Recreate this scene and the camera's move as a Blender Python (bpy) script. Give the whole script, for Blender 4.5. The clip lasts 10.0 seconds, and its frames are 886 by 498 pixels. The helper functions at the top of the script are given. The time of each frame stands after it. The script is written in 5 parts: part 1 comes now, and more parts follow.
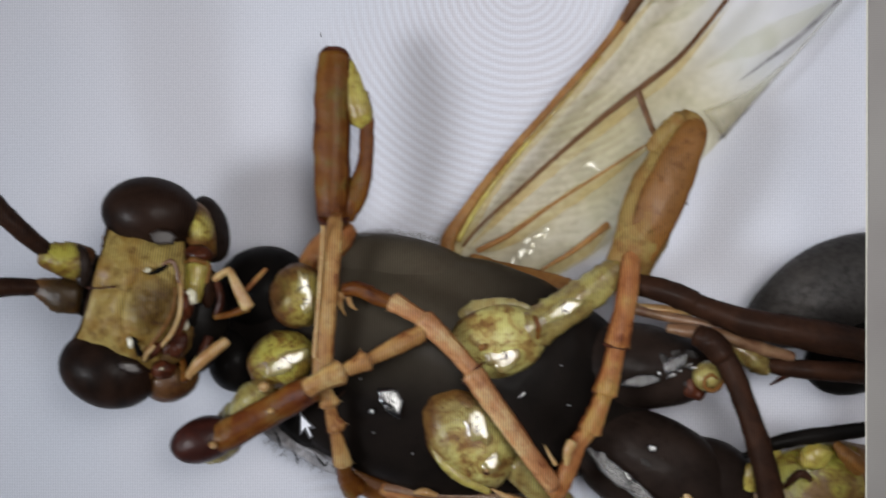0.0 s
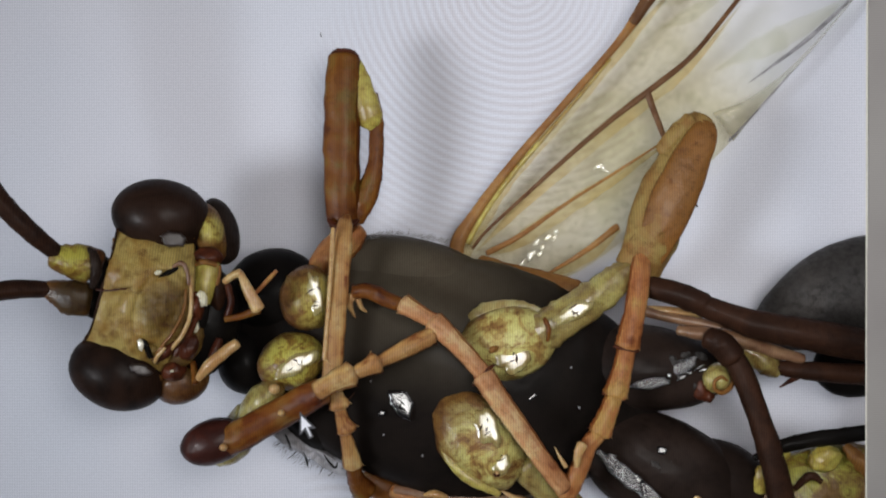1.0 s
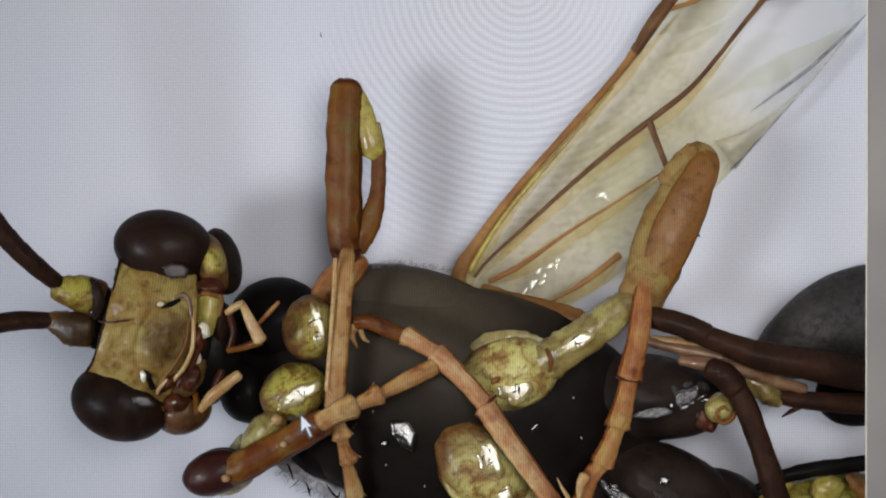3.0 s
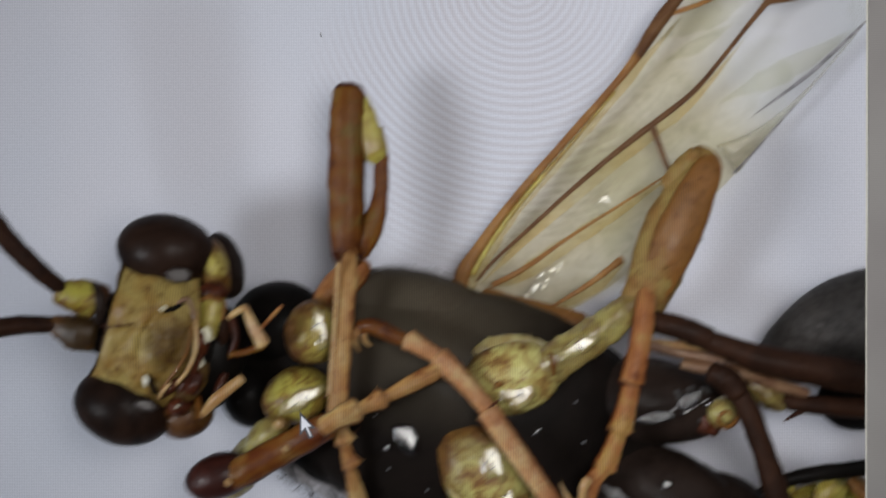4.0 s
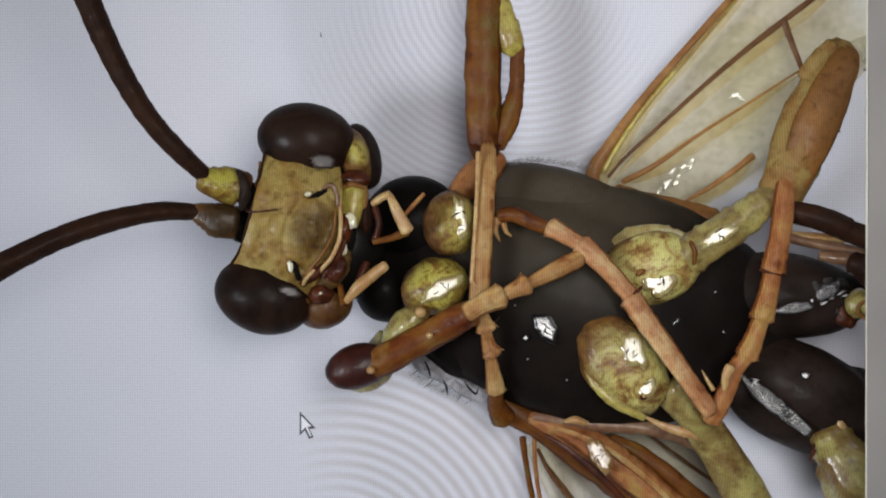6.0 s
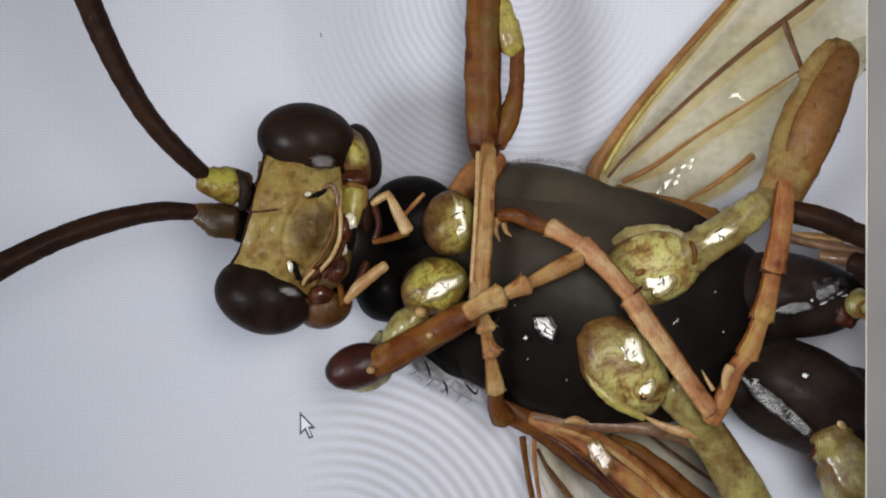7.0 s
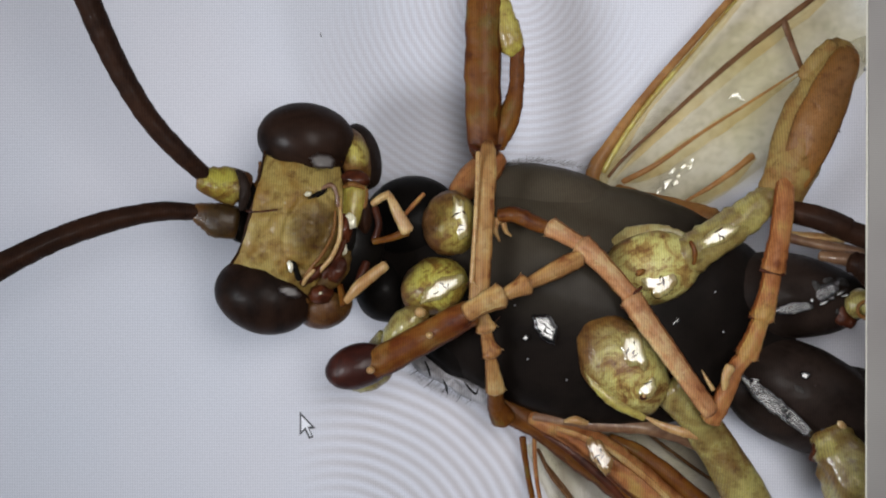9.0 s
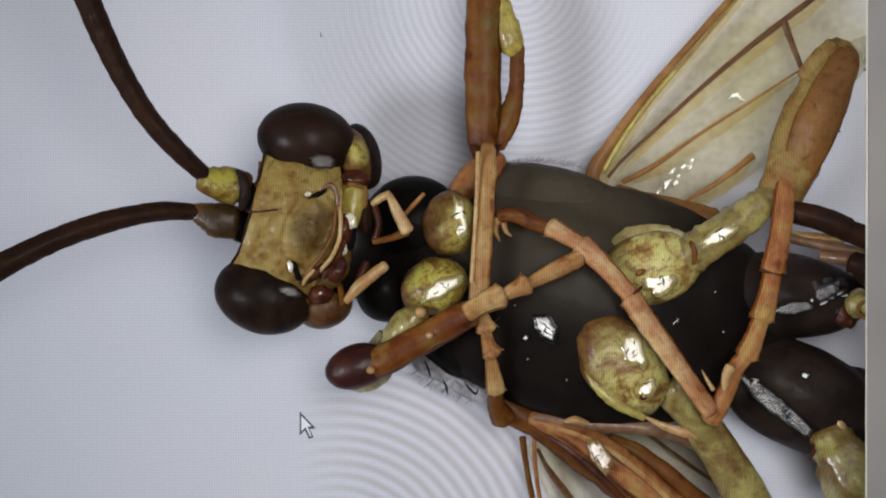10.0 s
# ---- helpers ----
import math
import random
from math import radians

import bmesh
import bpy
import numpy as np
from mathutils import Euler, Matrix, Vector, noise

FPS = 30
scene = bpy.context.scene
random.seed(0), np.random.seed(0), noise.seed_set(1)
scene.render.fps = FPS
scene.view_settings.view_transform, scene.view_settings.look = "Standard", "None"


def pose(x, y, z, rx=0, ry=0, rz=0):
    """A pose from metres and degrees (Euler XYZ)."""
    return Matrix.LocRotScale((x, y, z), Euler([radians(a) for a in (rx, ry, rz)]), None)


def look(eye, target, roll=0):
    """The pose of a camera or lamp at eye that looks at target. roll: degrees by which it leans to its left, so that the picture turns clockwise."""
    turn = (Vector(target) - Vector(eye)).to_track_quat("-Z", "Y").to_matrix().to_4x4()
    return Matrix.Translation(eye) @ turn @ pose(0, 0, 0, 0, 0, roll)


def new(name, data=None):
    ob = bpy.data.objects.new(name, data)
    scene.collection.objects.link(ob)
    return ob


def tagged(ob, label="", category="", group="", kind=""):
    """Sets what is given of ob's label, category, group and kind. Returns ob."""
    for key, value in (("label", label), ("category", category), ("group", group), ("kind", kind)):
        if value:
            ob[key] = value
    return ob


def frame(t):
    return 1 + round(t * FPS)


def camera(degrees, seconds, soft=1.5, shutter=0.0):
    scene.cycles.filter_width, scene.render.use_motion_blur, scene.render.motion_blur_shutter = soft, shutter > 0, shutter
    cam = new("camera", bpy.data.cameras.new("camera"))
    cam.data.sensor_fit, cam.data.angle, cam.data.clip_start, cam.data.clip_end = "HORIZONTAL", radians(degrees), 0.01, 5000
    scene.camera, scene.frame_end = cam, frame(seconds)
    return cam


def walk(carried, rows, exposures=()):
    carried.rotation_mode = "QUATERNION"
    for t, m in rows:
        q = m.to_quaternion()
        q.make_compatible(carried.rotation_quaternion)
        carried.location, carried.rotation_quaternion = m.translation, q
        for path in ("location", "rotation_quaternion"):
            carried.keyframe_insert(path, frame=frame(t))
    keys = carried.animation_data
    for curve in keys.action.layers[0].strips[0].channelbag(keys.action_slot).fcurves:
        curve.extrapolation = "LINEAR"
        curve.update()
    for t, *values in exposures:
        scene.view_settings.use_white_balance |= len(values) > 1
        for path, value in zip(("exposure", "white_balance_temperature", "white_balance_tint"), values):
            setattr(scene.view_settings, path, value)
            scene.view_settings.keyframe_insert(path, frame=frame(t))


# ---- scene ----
MM = 0.001

# ---- camera: still, straight above the lit plate ----
cam = camera(38.0, 10.0, soft=2.1, shutter=0.9)
EYE = pose(0, 0, 0.300, 0, 0, 0)
walk(cam, [(0.0, EYE), (10.0, EYE)],
     [(0.0, -0.10), (2.2, -0.14), (3.3, -0.14), (3.6, -0.27), (4.0, -0.34), (4.2, -0.36), (4.5, -0.20), (5.0, -0.14), (7.5, -0.05), (8.5, -0.06), (10.0, -0.16)])

# ---- world and lamps ----
world = bpy.data.worlds.new("lab_light")
scene.world = world
world.use_nodes = True
world.node_tree.nodes["Background"].inputs["Color"].default_value = (0.93, 0.95, 1.0, 1)
world.node_tree.nodes["Background"].inputs["Strength"].default_value = 0.06


def area_lamp(name, eye, target, width, height, watts, colour, beam=180):
    data = bpy.data.lights.new(name, "AREA")
    data.shape, data.size, data.size_y, data.energy, data.color = "RECTANGLE", width * MM, height * MM, watts, colour
    data.spread = radians(beam)
    ob = new(name, data)
    ob.matrix_world = look([c * MM for c in eye], [c * MM for c in target])
    return ob


RING_LAMP = (60, 32, 320)
area_lamp("ring_lamp", RING_LAMP, (46, 12, 0), 150, 140, 0.20, (1.0, 0.975, 0.95), 94)
area_lamp("left_lamp", (-470, -115, 470), (70, 10, 0), 180, 180, 0.24, (0.90, 0.95, 1.0), 45)
# unseen fill light, added to brighten the right side of the plate
area_lamp("right_fill", (200, 120, 180), (110, 40, 0), 150, 150, 0.08, (0.98, 0.98, 1.0))


# ---- materials ----
def material(name):
    m = bpy.data.materials.new(name)
    m.use_nodes = True
    nt = m.node_tree
    return m, nt, nt.nodes["Principled BSDF"]


def noise_node(nt, scale, detail=4.0, rough=0.55, distort=0.0):
    co = nt.nodes.new("ShaderNodeTexCoord")
    n = nt.nodes.new("ShaderNodeTexNoise")
    n.inputs["Scale"].default_value, n.inputs["Detail"].default_value = scale, detail
    n.inputs["Roughness"].default_value, n.inputs["Distortion"].default_value = rough, distort
    nt.links.new(co.outputs["Object"], n.inputs["Vector"])
    return n


def ramp(nt, source, stops):
    r = nt.nodes.new("ShaderNodeValToRGB")
    while len(r.color_ramp.elements) < len(stops):
        r.color_ramp.elements.new(0.5)
    for e, (p, c) in zip(r.color_ramp.elements, stops):
        e.position, e.color = p, (*c, 1)
    nt.links.new(source, r.inputs["Fac"])
    return r


def mix(nt, a, b, fac, mode="MIX"):
    n = nt.nodes.new("ShaderNodeMix")
    n.data_type, n.blend_type = "RGBA", mode
    if isinstance(fac, float):
        n.inputs[0].default_value = fac
    else:
        nt.links.new(fac, n.inputs[0])
    nt.links.new(a, n.inputs[6])
    nt.links.new(b, n.inputs[7])
    return n.outputs[2]


def bump(nt, height, strength, distance):
    b = nt.nodes.new("ShaderNodeBump")
    b.inputs["Strength"].default_value, b.inputs["Distance"].default_value = strength, distance
    nt.links.new(height, b.inputs["Height"])
    return b


def screen_grid(nt, colour, depth=0.32):
    """The monitor's fine columns, which lie over all that it shows."""
    at = nt.nodes.new("ShaderNodeNewGeometry")
    w = nt.nodes.new("ShaderNodeTexWave")
    w.inputs["Scale"].default_value = 600.0
    nt.links.new(at.outputs["Position"], w.inputs["Vector"])
    c = ramp(nt, w.outputs["Fac"], [(0.0, (1 - depth, 1 - depth, 1 - 0.8 * depth)), (1.0, (1, 1, 1))])
    return mix(nt, colour, c.outputs["Color"], 1.0, "MULTIPLY")


def translucent(bsdf, amount):
    """Light spreads a millimetre or two inside thin shell, red farthest."""
    bsdf.inputs["Subsurface Weight"].default_value = amount
    bsdf.inputs["Subsurface Radius"].default_value = (1.0, 0.5, 0.18)
    bsdf.inputs["Subsurface Scale"].default_value = 0.0022


def cuticle(name, base, patch, dark, gloss=0.32, coarse=110.0, fine=900.0, relief=0.35, amount=1.0, coat=0.6, spec=0.4, glow=0.0, coat_rough=0.10):
    """Insect shell: three tones in blotches at two scales, fine pitted relief, a wet-looking coat that breaks up in places."""
    m, nt, bsdf = material(name)
    big = noise_node(nt, coarse, 4.0, 0.62, 0.9)
    small = noise_node(nt, fine, 5.0, 0.68, 0.3)
    c1 = ramp(nt, big.outputs["Fac"], [(0.36, patch), (0.50, tuple((a + b) / 2 for a, b in zip(base, patch))), (0.60, base)])
    c2 = ramp(nt, small.outputs["Fac"], [(0.30, dark), (0.50, (1, 1, 1))])
    col = mix(nt, c1.outputs["Color"], c2.outputs["Color"], 0.75 * amount, "MULTIPLY")
    nt.links.new(screen_grid(nt, col), bsdf.inputs["Base Color"])
    rr = ramp(nt, small.outputs["Fac"], [(0.3, (gloss * 1.5,) * 3), (0.7, (gloss * 0.8,) * 3)])
    nt.links.new(rr.outputs["Color"], bsdf.inputs["Roughness"])
    mid = noise_node(nt, 260.0, 4.0, 0.6, 0.5)
    b1 = bump(nt, mid.outputs["Fac"], relief * 0.6, 0.0012)
    b2 = bump(nt, small.outputs["Fac"], relief * 0.7, 0.0004)
    nt.links.new(b1.outputs["Normal"], b2.inputs["Normal"])
    nt.links.new(b2.outputs["Normal"], bsdf.inputs["Normal"])
    nt.links.new(b1.outputs["Normal"], bsdf.inputs["Coat Normal"])
    bsdf.inputs["Specular IOR Level"].default_value = spec
    translucent(bsdf, glow)
    wet = ramp(nt, mid.outputs["Fac"], [(0.40, (0.15 * coat,) * 3), (0.60, (coat,) * 3)])
    nt.links.new(wet.outputs["Color"], bsdf.inputs["Coat Weight"])
    bsdf.inputs["Coat Roughness"].default_value = coat_rough
    return m


BROWN_BLACK = cuticle("brownish_black_shell", (0.0270, 0.0175, 0.0135), (0.0150, 0.0100, 0.0080), (0.6, 0.55, 0.5), 0.40, 60.0, 500.0, 0.10, 1.0, 0.05, 0.05)
BLACK = cuticle("black_shell", (0.0080, 0.0066, 0.0056), (0.0050, 0.0043, 0.0038), (0.6, 0.6, 0.6), 0.36, 60.0, 500.0, 0.08, 1.0, 0.03, 0.035)
CHARCOAL = cuticle("charcoal_shell", (0.028, 0.022, 0.018), (0.012, 0.009, 0.0075), (0.6, 0.6, 0.6), 0.62, 80.0, 700.0, 0.10, 1.0, 0.0, 0.6)
EYE_BROWN = cuticle("eye_facets", (0.0090, 0.0048, 0.0034), (0.031, 0.0155, 0.0098), (0.8, 0.75, 0.7), 0.45, 45.0, 4200.0, 0.02, 1.0, 0.13, 0.06, coat_rough=0.28)
YELLOW = cuticle("yellow_shell", (0.42, 0.361, 0.0855), (0.168, 0.0882, 0.019), (0.40, 0.23, 0.11), 0.30, 95.0, 700.0, 0.40, glow=0.12)
LEMON = cuticle("lemon_shell", (0.459, 0.399, 0.0808), (0.255, 0.162, 0.0266), (0.46, 0.30, 0.13), 0.34, 120.0, 800.0, 0.30, glow=0.12)
OLIVE = cuticle("olive_shell", (0.37, 0.325, 0.105), (0.16, 0.088, 0.0238), (0.38, 0.22, 0.10), 0.28, 105.0, 560.0, 0.55, 1.0, 0.9, glow=0.12)
FACE = cuticle("face_shell", (0.345, 0.255, 0.074), (0.235, 0.128, 0.024), (0.34, 0.20, 0.09), 0.50, 120.0, 340.0, 0.50, 1.1, 0.12, 0.25, glow=0.05)
LIP = cuticle("lip_shell", (0.150, 0.092, 0.020), (0.070, 0.032, 0.008), (0.30, 0.18, 0.09), 0.45, 130.0, 420.0, 0.45, 1.0, 0.12, 0.2, glow=0.06)
TAN = cuticle("tan_shell", (0.48, 0.27, 0.095), (0.36, 0.145, 0.042), (0.58, 0.34, 0.20), 0.42, 110.0, 520.0, 0.30, 1.0, 0.4)
RUST = cuticle("rust_shell", (0.225, 0.085, 0.012), (0.155, 0.068, 0.011), (0.50, 0.34, 0.25), 0.42, 75.0, 520.0, 0.28, 1.0, 0.35)
AMBER = cuticle("amber_shell", (0.32, 0.145, 0.040), (0.27, 0.165, 0.055), (0.58, 0.40, 0.26), 0.42, 100.0, 480.0, 0.35, 1.0, 0.3, glow=0.15)
PINK_TAN = cuticle("pinkish_tan_shell", (0.235, 0.135, 0.070), (0.150, 0.068, 0.036), (0.5, 0.35, 0.25), 0.38, 150.0, 600.0, 0.3, 1.0, 0.3)
RED = cuticle("red_brown_shell", (0.085, 0.022, 0.008), (0.034, 0.009, 0.005), (0.6, 0.45, 0.4), 0.34, 150.0, 600.0, 0.35, 1.0, 0.2, 0.15)
DARK_RED = cuticle("dark_red_shell", (0.052, 0.013, 0.008), (0.020, 0.006, 0.005), (0.6, 0.45, 0.4), 0.36, 110.0, 600.0, 0.25, 1.0, 0.25, 0.2)
UMBER = cuticle("umber_shell", (0.0225, 0.0098, 0.0056), (0.0390, 0.0160, 0.0082), (0.7, 0.6, 0.55), 0.50, 120.0, 900.0, 0.25, 1.0, 0.04, 0.09)
CREAM = cuticle("cream_shell", (0.527, 0.365, 0.153), (0.391, 0.212, 0.0765), (0.65, 0.45, 0.3), 0.38, 160.0, 900.0, 0.25, glow=0.12)
ASH = cuticle("ash_fuzz", (0.40, 0.39, 0.40), (0.16, 0.15, 0.15), (0.5, 0.5, 0.5), 0.6, 160.0, 500.0, 0.5, 1.0, 0.3)
FUZZ = cuticle("grey_hair", (0.26, 0.25, 0.24), (0.15, 0.145, 0.14), (0.7, 0.7, 0.7), 0.6, 160.0, 500.0, 0.2, 1.0, 0.0)
VEIN = cuticle("wing_vein", (0.34, 0.175, 0.050), (0.22, 0.098, 0.026), (0.7, 0.55, 0.45), 0.5, 90.0, 900.0, 0.2, 1.0, 0.12, 0.2, glow=0.2)
VEIN_DARK = cuticle("dark_wing_vein", (0.165, 0.080, 0.032), (0.090, 0.038, 0.015), (0.7, 0.6, 0.5), 0.5, 90.0, 900.0, 0.2, 1.0, 0.1, 0.15)


def patched(shell, name, centre, radius, patch_tone, specks=1.0):
    """A shell with a smooth round patch of another colour."""
    m = shell.copy()
    m.name = name
    nt = m.node_tree
    bsdf = nt.nodes["Principled BSDF"]
    old = bsdf.inputs["Base Color"].links[0].from_socket
    co = nt.nodes.new("ShaderNodeTexCoord")
    mp = nt.nodes.new("ShaderNodeMapping")
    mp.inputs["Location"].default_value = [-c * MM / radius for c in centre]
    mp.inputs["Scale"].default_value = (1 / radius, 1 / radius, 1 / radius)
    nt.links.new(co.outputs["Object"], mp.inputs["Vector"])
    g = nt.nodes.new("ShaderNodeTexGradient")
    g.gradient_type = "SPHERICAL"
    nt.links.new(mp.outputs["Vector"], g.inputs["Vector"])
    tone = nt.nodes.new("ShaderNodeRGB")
    tone.outputs[0].default_value = (*patch_tone, 1)
    grain = noise_node(nt, 150.0, 6.0, 0.66, 1.2)
    speck = ramp(nt, grain.outputs["Fac"], [(0.36, (0.34, 0.17, 0.14)), (0.45, (0.66, 0.50, 0.42)), (0.50, (0.84, 0.80, 0.72)), (0.62, (1, 1, 1))])
    fine = noise_node(nt, 620.0, 4.0, 0.7, 0.4)
    dots = ramp(nt, fine.outputs["Fac"], [(0.33, (0.45, 0.30, 0.22)), (0.45, (0.92, 0.90, 0.86)), (0.62, (1.08, 1.08, 1.06))])
    tint = mix(nt, tone.outputs[0], speck.outputs["Color"], specks, "MULTIPLY")
    grained = screen_grid(nt, mix(nt, tint, dots.outputs["Color"], specks, "MULTIPLY"))
    fray = nt.nodes.new("ShaderNodeMath")
    fray.operation = "MULTIPLY_ADD"
    fray.inputs[1].default_value = 0.7 * specks
    nt.links.new(grain.outputs["Fac"], fray.inputs[0])
    shift = nt.nodes.new("ShaderNodeMath")
    shift.operation = "SUBTRACT"
    shift.inputs[1].default_value = 0.35 * specks
    nt.links.new(g.outputs["Fac"], shift.inputs[0])
    nt.links.new(shift.outputs["Value"], fray.inputs[2])
    where = ramp(nt, fray.outputs["Value"], [(0.02, (0, 0, 0)), (0.55, (1, 1, 1))])
    nt.links.new(mix(nt, old, grained, where.outputs["Color"] if specks > 0.5 else g.outputs["Fac"]), bsdf.inputs["Base Color"])
    return m


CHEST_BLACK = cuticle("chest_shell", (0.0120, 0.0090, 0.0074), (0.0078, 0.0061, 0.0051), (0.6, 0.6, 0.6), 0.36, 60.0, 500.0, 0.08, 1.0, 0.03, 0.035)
# A brownish haze over the upper flank is painted into the chest colour.
CHEST = patched(CHEST_BLACK, "hazed_black_shell", (27.8, 13.7, 20), 0.033, (0.085, 0.070, 0.048), 0.15)
UMBER_YELLOW = cuticle("brownish_yellow_shell", (0.17, 0.082, 0.020), (0.085, 0.032, 0.010), (0.40, 0.24, 0.12), 0.38, 110.0, 620.0, 0.50, 1.0, 0.22, 0.25, glow=0.06, coat_rough=0.16)
# Brown coxae with yellow tops; the shaded left sides and edges are painted in.
DOME_A = patched(UMBER_YELLOW, "yellow_dome", (6.2, 4.6, 27), 0.0088, (0.42, 0.355, 0.088))
DOME_B = patched(UMBER_YELLOW, "yellow_dome_wide", (0.1, -7.8, 27), 0.0092, (0.46, 0.425, 0.090))
DOME_C = patched(UMBER_YELLOW, "olive_dome", (41.9, -25.6, 29), 0.0125, (0.54, 0.505, 0.18))
DOME_D = patched(UMBER_YELLOW, "olive_dome_wide", (46.2, -3.7, 29), 0.0128, (0.58, 0.55, 0.20))
SCAPE_A = patched(UMBER_YELLOW, "yellow_scape", (-47.2, 14.2, 28), 0.0056, (0.42, 0.39, 0.07))
SCAPE_B = patched(UMBER_YELLOW, "brown_scape", (-46.5, 6.4, 27), 0.0075, (0.050, 0.028, 0.009))
ABDOMEN_YELLOW = patched(UMBER_YELLOW, "lime_abdomen", (113.6, -33.5, 21), 0.0125, (0.36, 0.35, 0.055))
CHEEK = patched(UMBER_YELLOW, "brown_cheek", (-17.5, 21.3, 24), 0.0042, (0.48, 0.42, 0.10))
# For facets added to carry glints; the yellow also serves a coxa flange.
GLINT_BLACK = cuticle("glint_black", (0.0045, 0.0035, 0.004), (0.003, 0.0025, 0.003), (0.6, 0.6, 0.6), 0.16, 300.0, 420.0, 0.30, 1.0, 1.0, 1.0, coat_rough=0.12)
WRINKLED = cuticle("wrinkled_black", (0.020, 0.018, 0.019), (0.010, 0.009, 0.010), (0.6, 0.6, 0.6), 0.17, 300.0, 700.0, 1.3, 1.0, 1.0, 1.0, coat_rough=0.16)
GLINT_EYE = cuticle("glint_eye", (0.020, 0.012, 0.010), (0.028, 0.016, 0.012), (0.8, 0.75, 0.7), 0.42, 45.0, 1500.0, 0.10, 1.0, 0.6, 0.5, coat_rough=0.34)
GLOSS_YELLOW = cuticle("gloss_yellow", (0.36, 0.32, 0.13), (0.28, 0.20, 0.07), (0.6, 0.45, 0.3), 0.14, 200.0, 600.0, 0.10, 1.0, 1.0, 1.0, coat_rough=0.10)
GLINT_AMBER = cuticle("glint_amber", (0.30, 0.19, 0.075), (0.22, 0.12, 0.04), (0.6, 0.45, 0.3), 0.14, 200.0, 600.0, 0.25, 1.0, 1.0, 1.0, coat_rough=0.10)
# Near-white base colour: the glint itself is painted in.
PALE_GLINT = cuticle("pale_glint", (0.72, 0.70, 0.56), (0.60, 0.55, 0.36), (0.8, 0.75, 0.65), 0.16, 200.0, 600.0, 0.12, 1.0, 1.0, 0.9, coat_rough=0.14)
SPECKLED = cuticle("speckled_shell", (0.275, 0.195, 0.060), (0.220, 0.108, 0.028), (0.38, 0.26, 0.14), 0.55, 120.0, 430.0, 0.40, 1.0, 0.05, 0.2, glow=0.12)
BRICK = cuticle("brick_shell", (0.225, 0.098, 0.022), (0.165, 0.072, 0.016), (0.42, 0.28, 0.18), 0.42, 110.0, 430.0, 0.45, 1.0, 0.12, 0.2, glow=0.12)

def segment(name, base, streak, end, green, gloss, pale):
    """Leg segment shell: blotches from dark red over rust to greenish yellow, a dark reddish root, pale ridges and a
    pale far end; shade is painted along both sides.
    """
    m, nt, bsdf = material(name)
    uv = nt.nodes.new("ShaderNodeTexCoord")
    mp = nt.nodes.new("ShaderNodeMapping")
    mp.inputs["Scale"].default_value = (1.5, 3.6, 1.0)
    nt.links.new(uv.outputs["UV"], mp.inputs["Vector"])
    lines = nt.nodes.new("ShaderNodeTexNoise")
    lines.inputs["Scale"].default_value, lines.inputs["Detail"].default_value, lines.inputs["Distortion"].default_value = 1.5, 3.0, 0.3
    nt.links.new(mp.outputs["Vector"], lines.inputs["Vector"])
    blot = noise_node(nt, 150.0, 3.0, 0.55, 0.3)
    blend = nt.nodes.new("ShaderNodeMath")
    blend.operation = "MULTIPLY_ADD"
    blend.inputs[1].default_value = 0.30
    nt.links.new(lines.outputs["Fac"], blend.inputs[0])
    most = nt.nodes.new("ShaderNodeMath")
    most.operation = "MULTIPLY"
    most.inputs[1].default_value = 0.70
    nt.links.new(blot.outputs["Fac"], most.inputs[0])
    nt.links.new(most.outputs["Value"], blend.inputs[2])
    half = tuple((a + b) / 2 for a, b in zip(base, streak))
    c1 = ramp(nt, blend.outputs["Value"], [(0.34, end), (0.41, streak), (0.48, half), (0.53, base), (0.62, green)])
    col = c1.outputs["Color"]
    pits = noise_node(nt, 520.0, 5.0, 0.7, 0.5)
    c3 = ramp(nt, pits.outputs["Fac"], [(0.34, (0.42, 0.28, 0.22)), (0.47, (1, 1, 1)), (0.66, (1.12, 1.12, 1.10))])
    col = mix(nt, col, c3.outputs["Color"], 0.45, "MULTIPLY")
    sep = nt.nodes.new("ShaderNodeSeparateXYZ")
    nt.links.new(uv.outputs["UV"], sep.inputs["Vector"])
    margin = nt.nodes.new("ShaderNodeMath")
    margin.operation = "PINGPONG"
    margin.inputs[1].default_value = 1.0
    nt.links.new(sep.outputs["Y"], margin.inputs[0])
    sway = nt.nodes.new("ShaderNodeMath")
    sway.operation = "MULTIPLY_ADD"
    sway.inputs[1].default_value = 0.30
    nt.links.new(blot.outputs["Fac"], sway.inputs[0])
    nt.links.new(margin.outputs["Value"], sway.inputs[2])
    # The dark ends of this ramp paint shade along the rounded sides.
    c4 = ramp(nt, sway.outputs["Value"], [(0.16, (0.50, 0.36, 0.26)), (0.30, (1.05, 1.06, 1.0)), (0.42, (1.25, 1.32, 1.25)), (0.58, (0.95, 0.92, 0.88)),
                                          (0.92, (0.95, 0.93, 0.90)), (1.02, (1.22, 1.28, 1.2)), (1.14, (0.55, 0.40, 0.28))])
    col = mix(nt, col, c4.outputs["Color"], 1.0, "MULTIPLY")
    wob = nt.nodes.new("ShaderNodeMath")
    wob.operation = "MULTIPLY_ADD"
    wob.inputs[1].default_value, wob.inputs[2].default_value = 0.16, -0.08
    nt.links.new(blot.outputs["Fac"], wob.inputs[0])
    add = nt.nodes.new("ShaderNodeMath")
    nt.links.new(sep.outputs["X"], add.inputs[0])
    nt.links.new(wob.outputs["Value"], add.inputs[1])
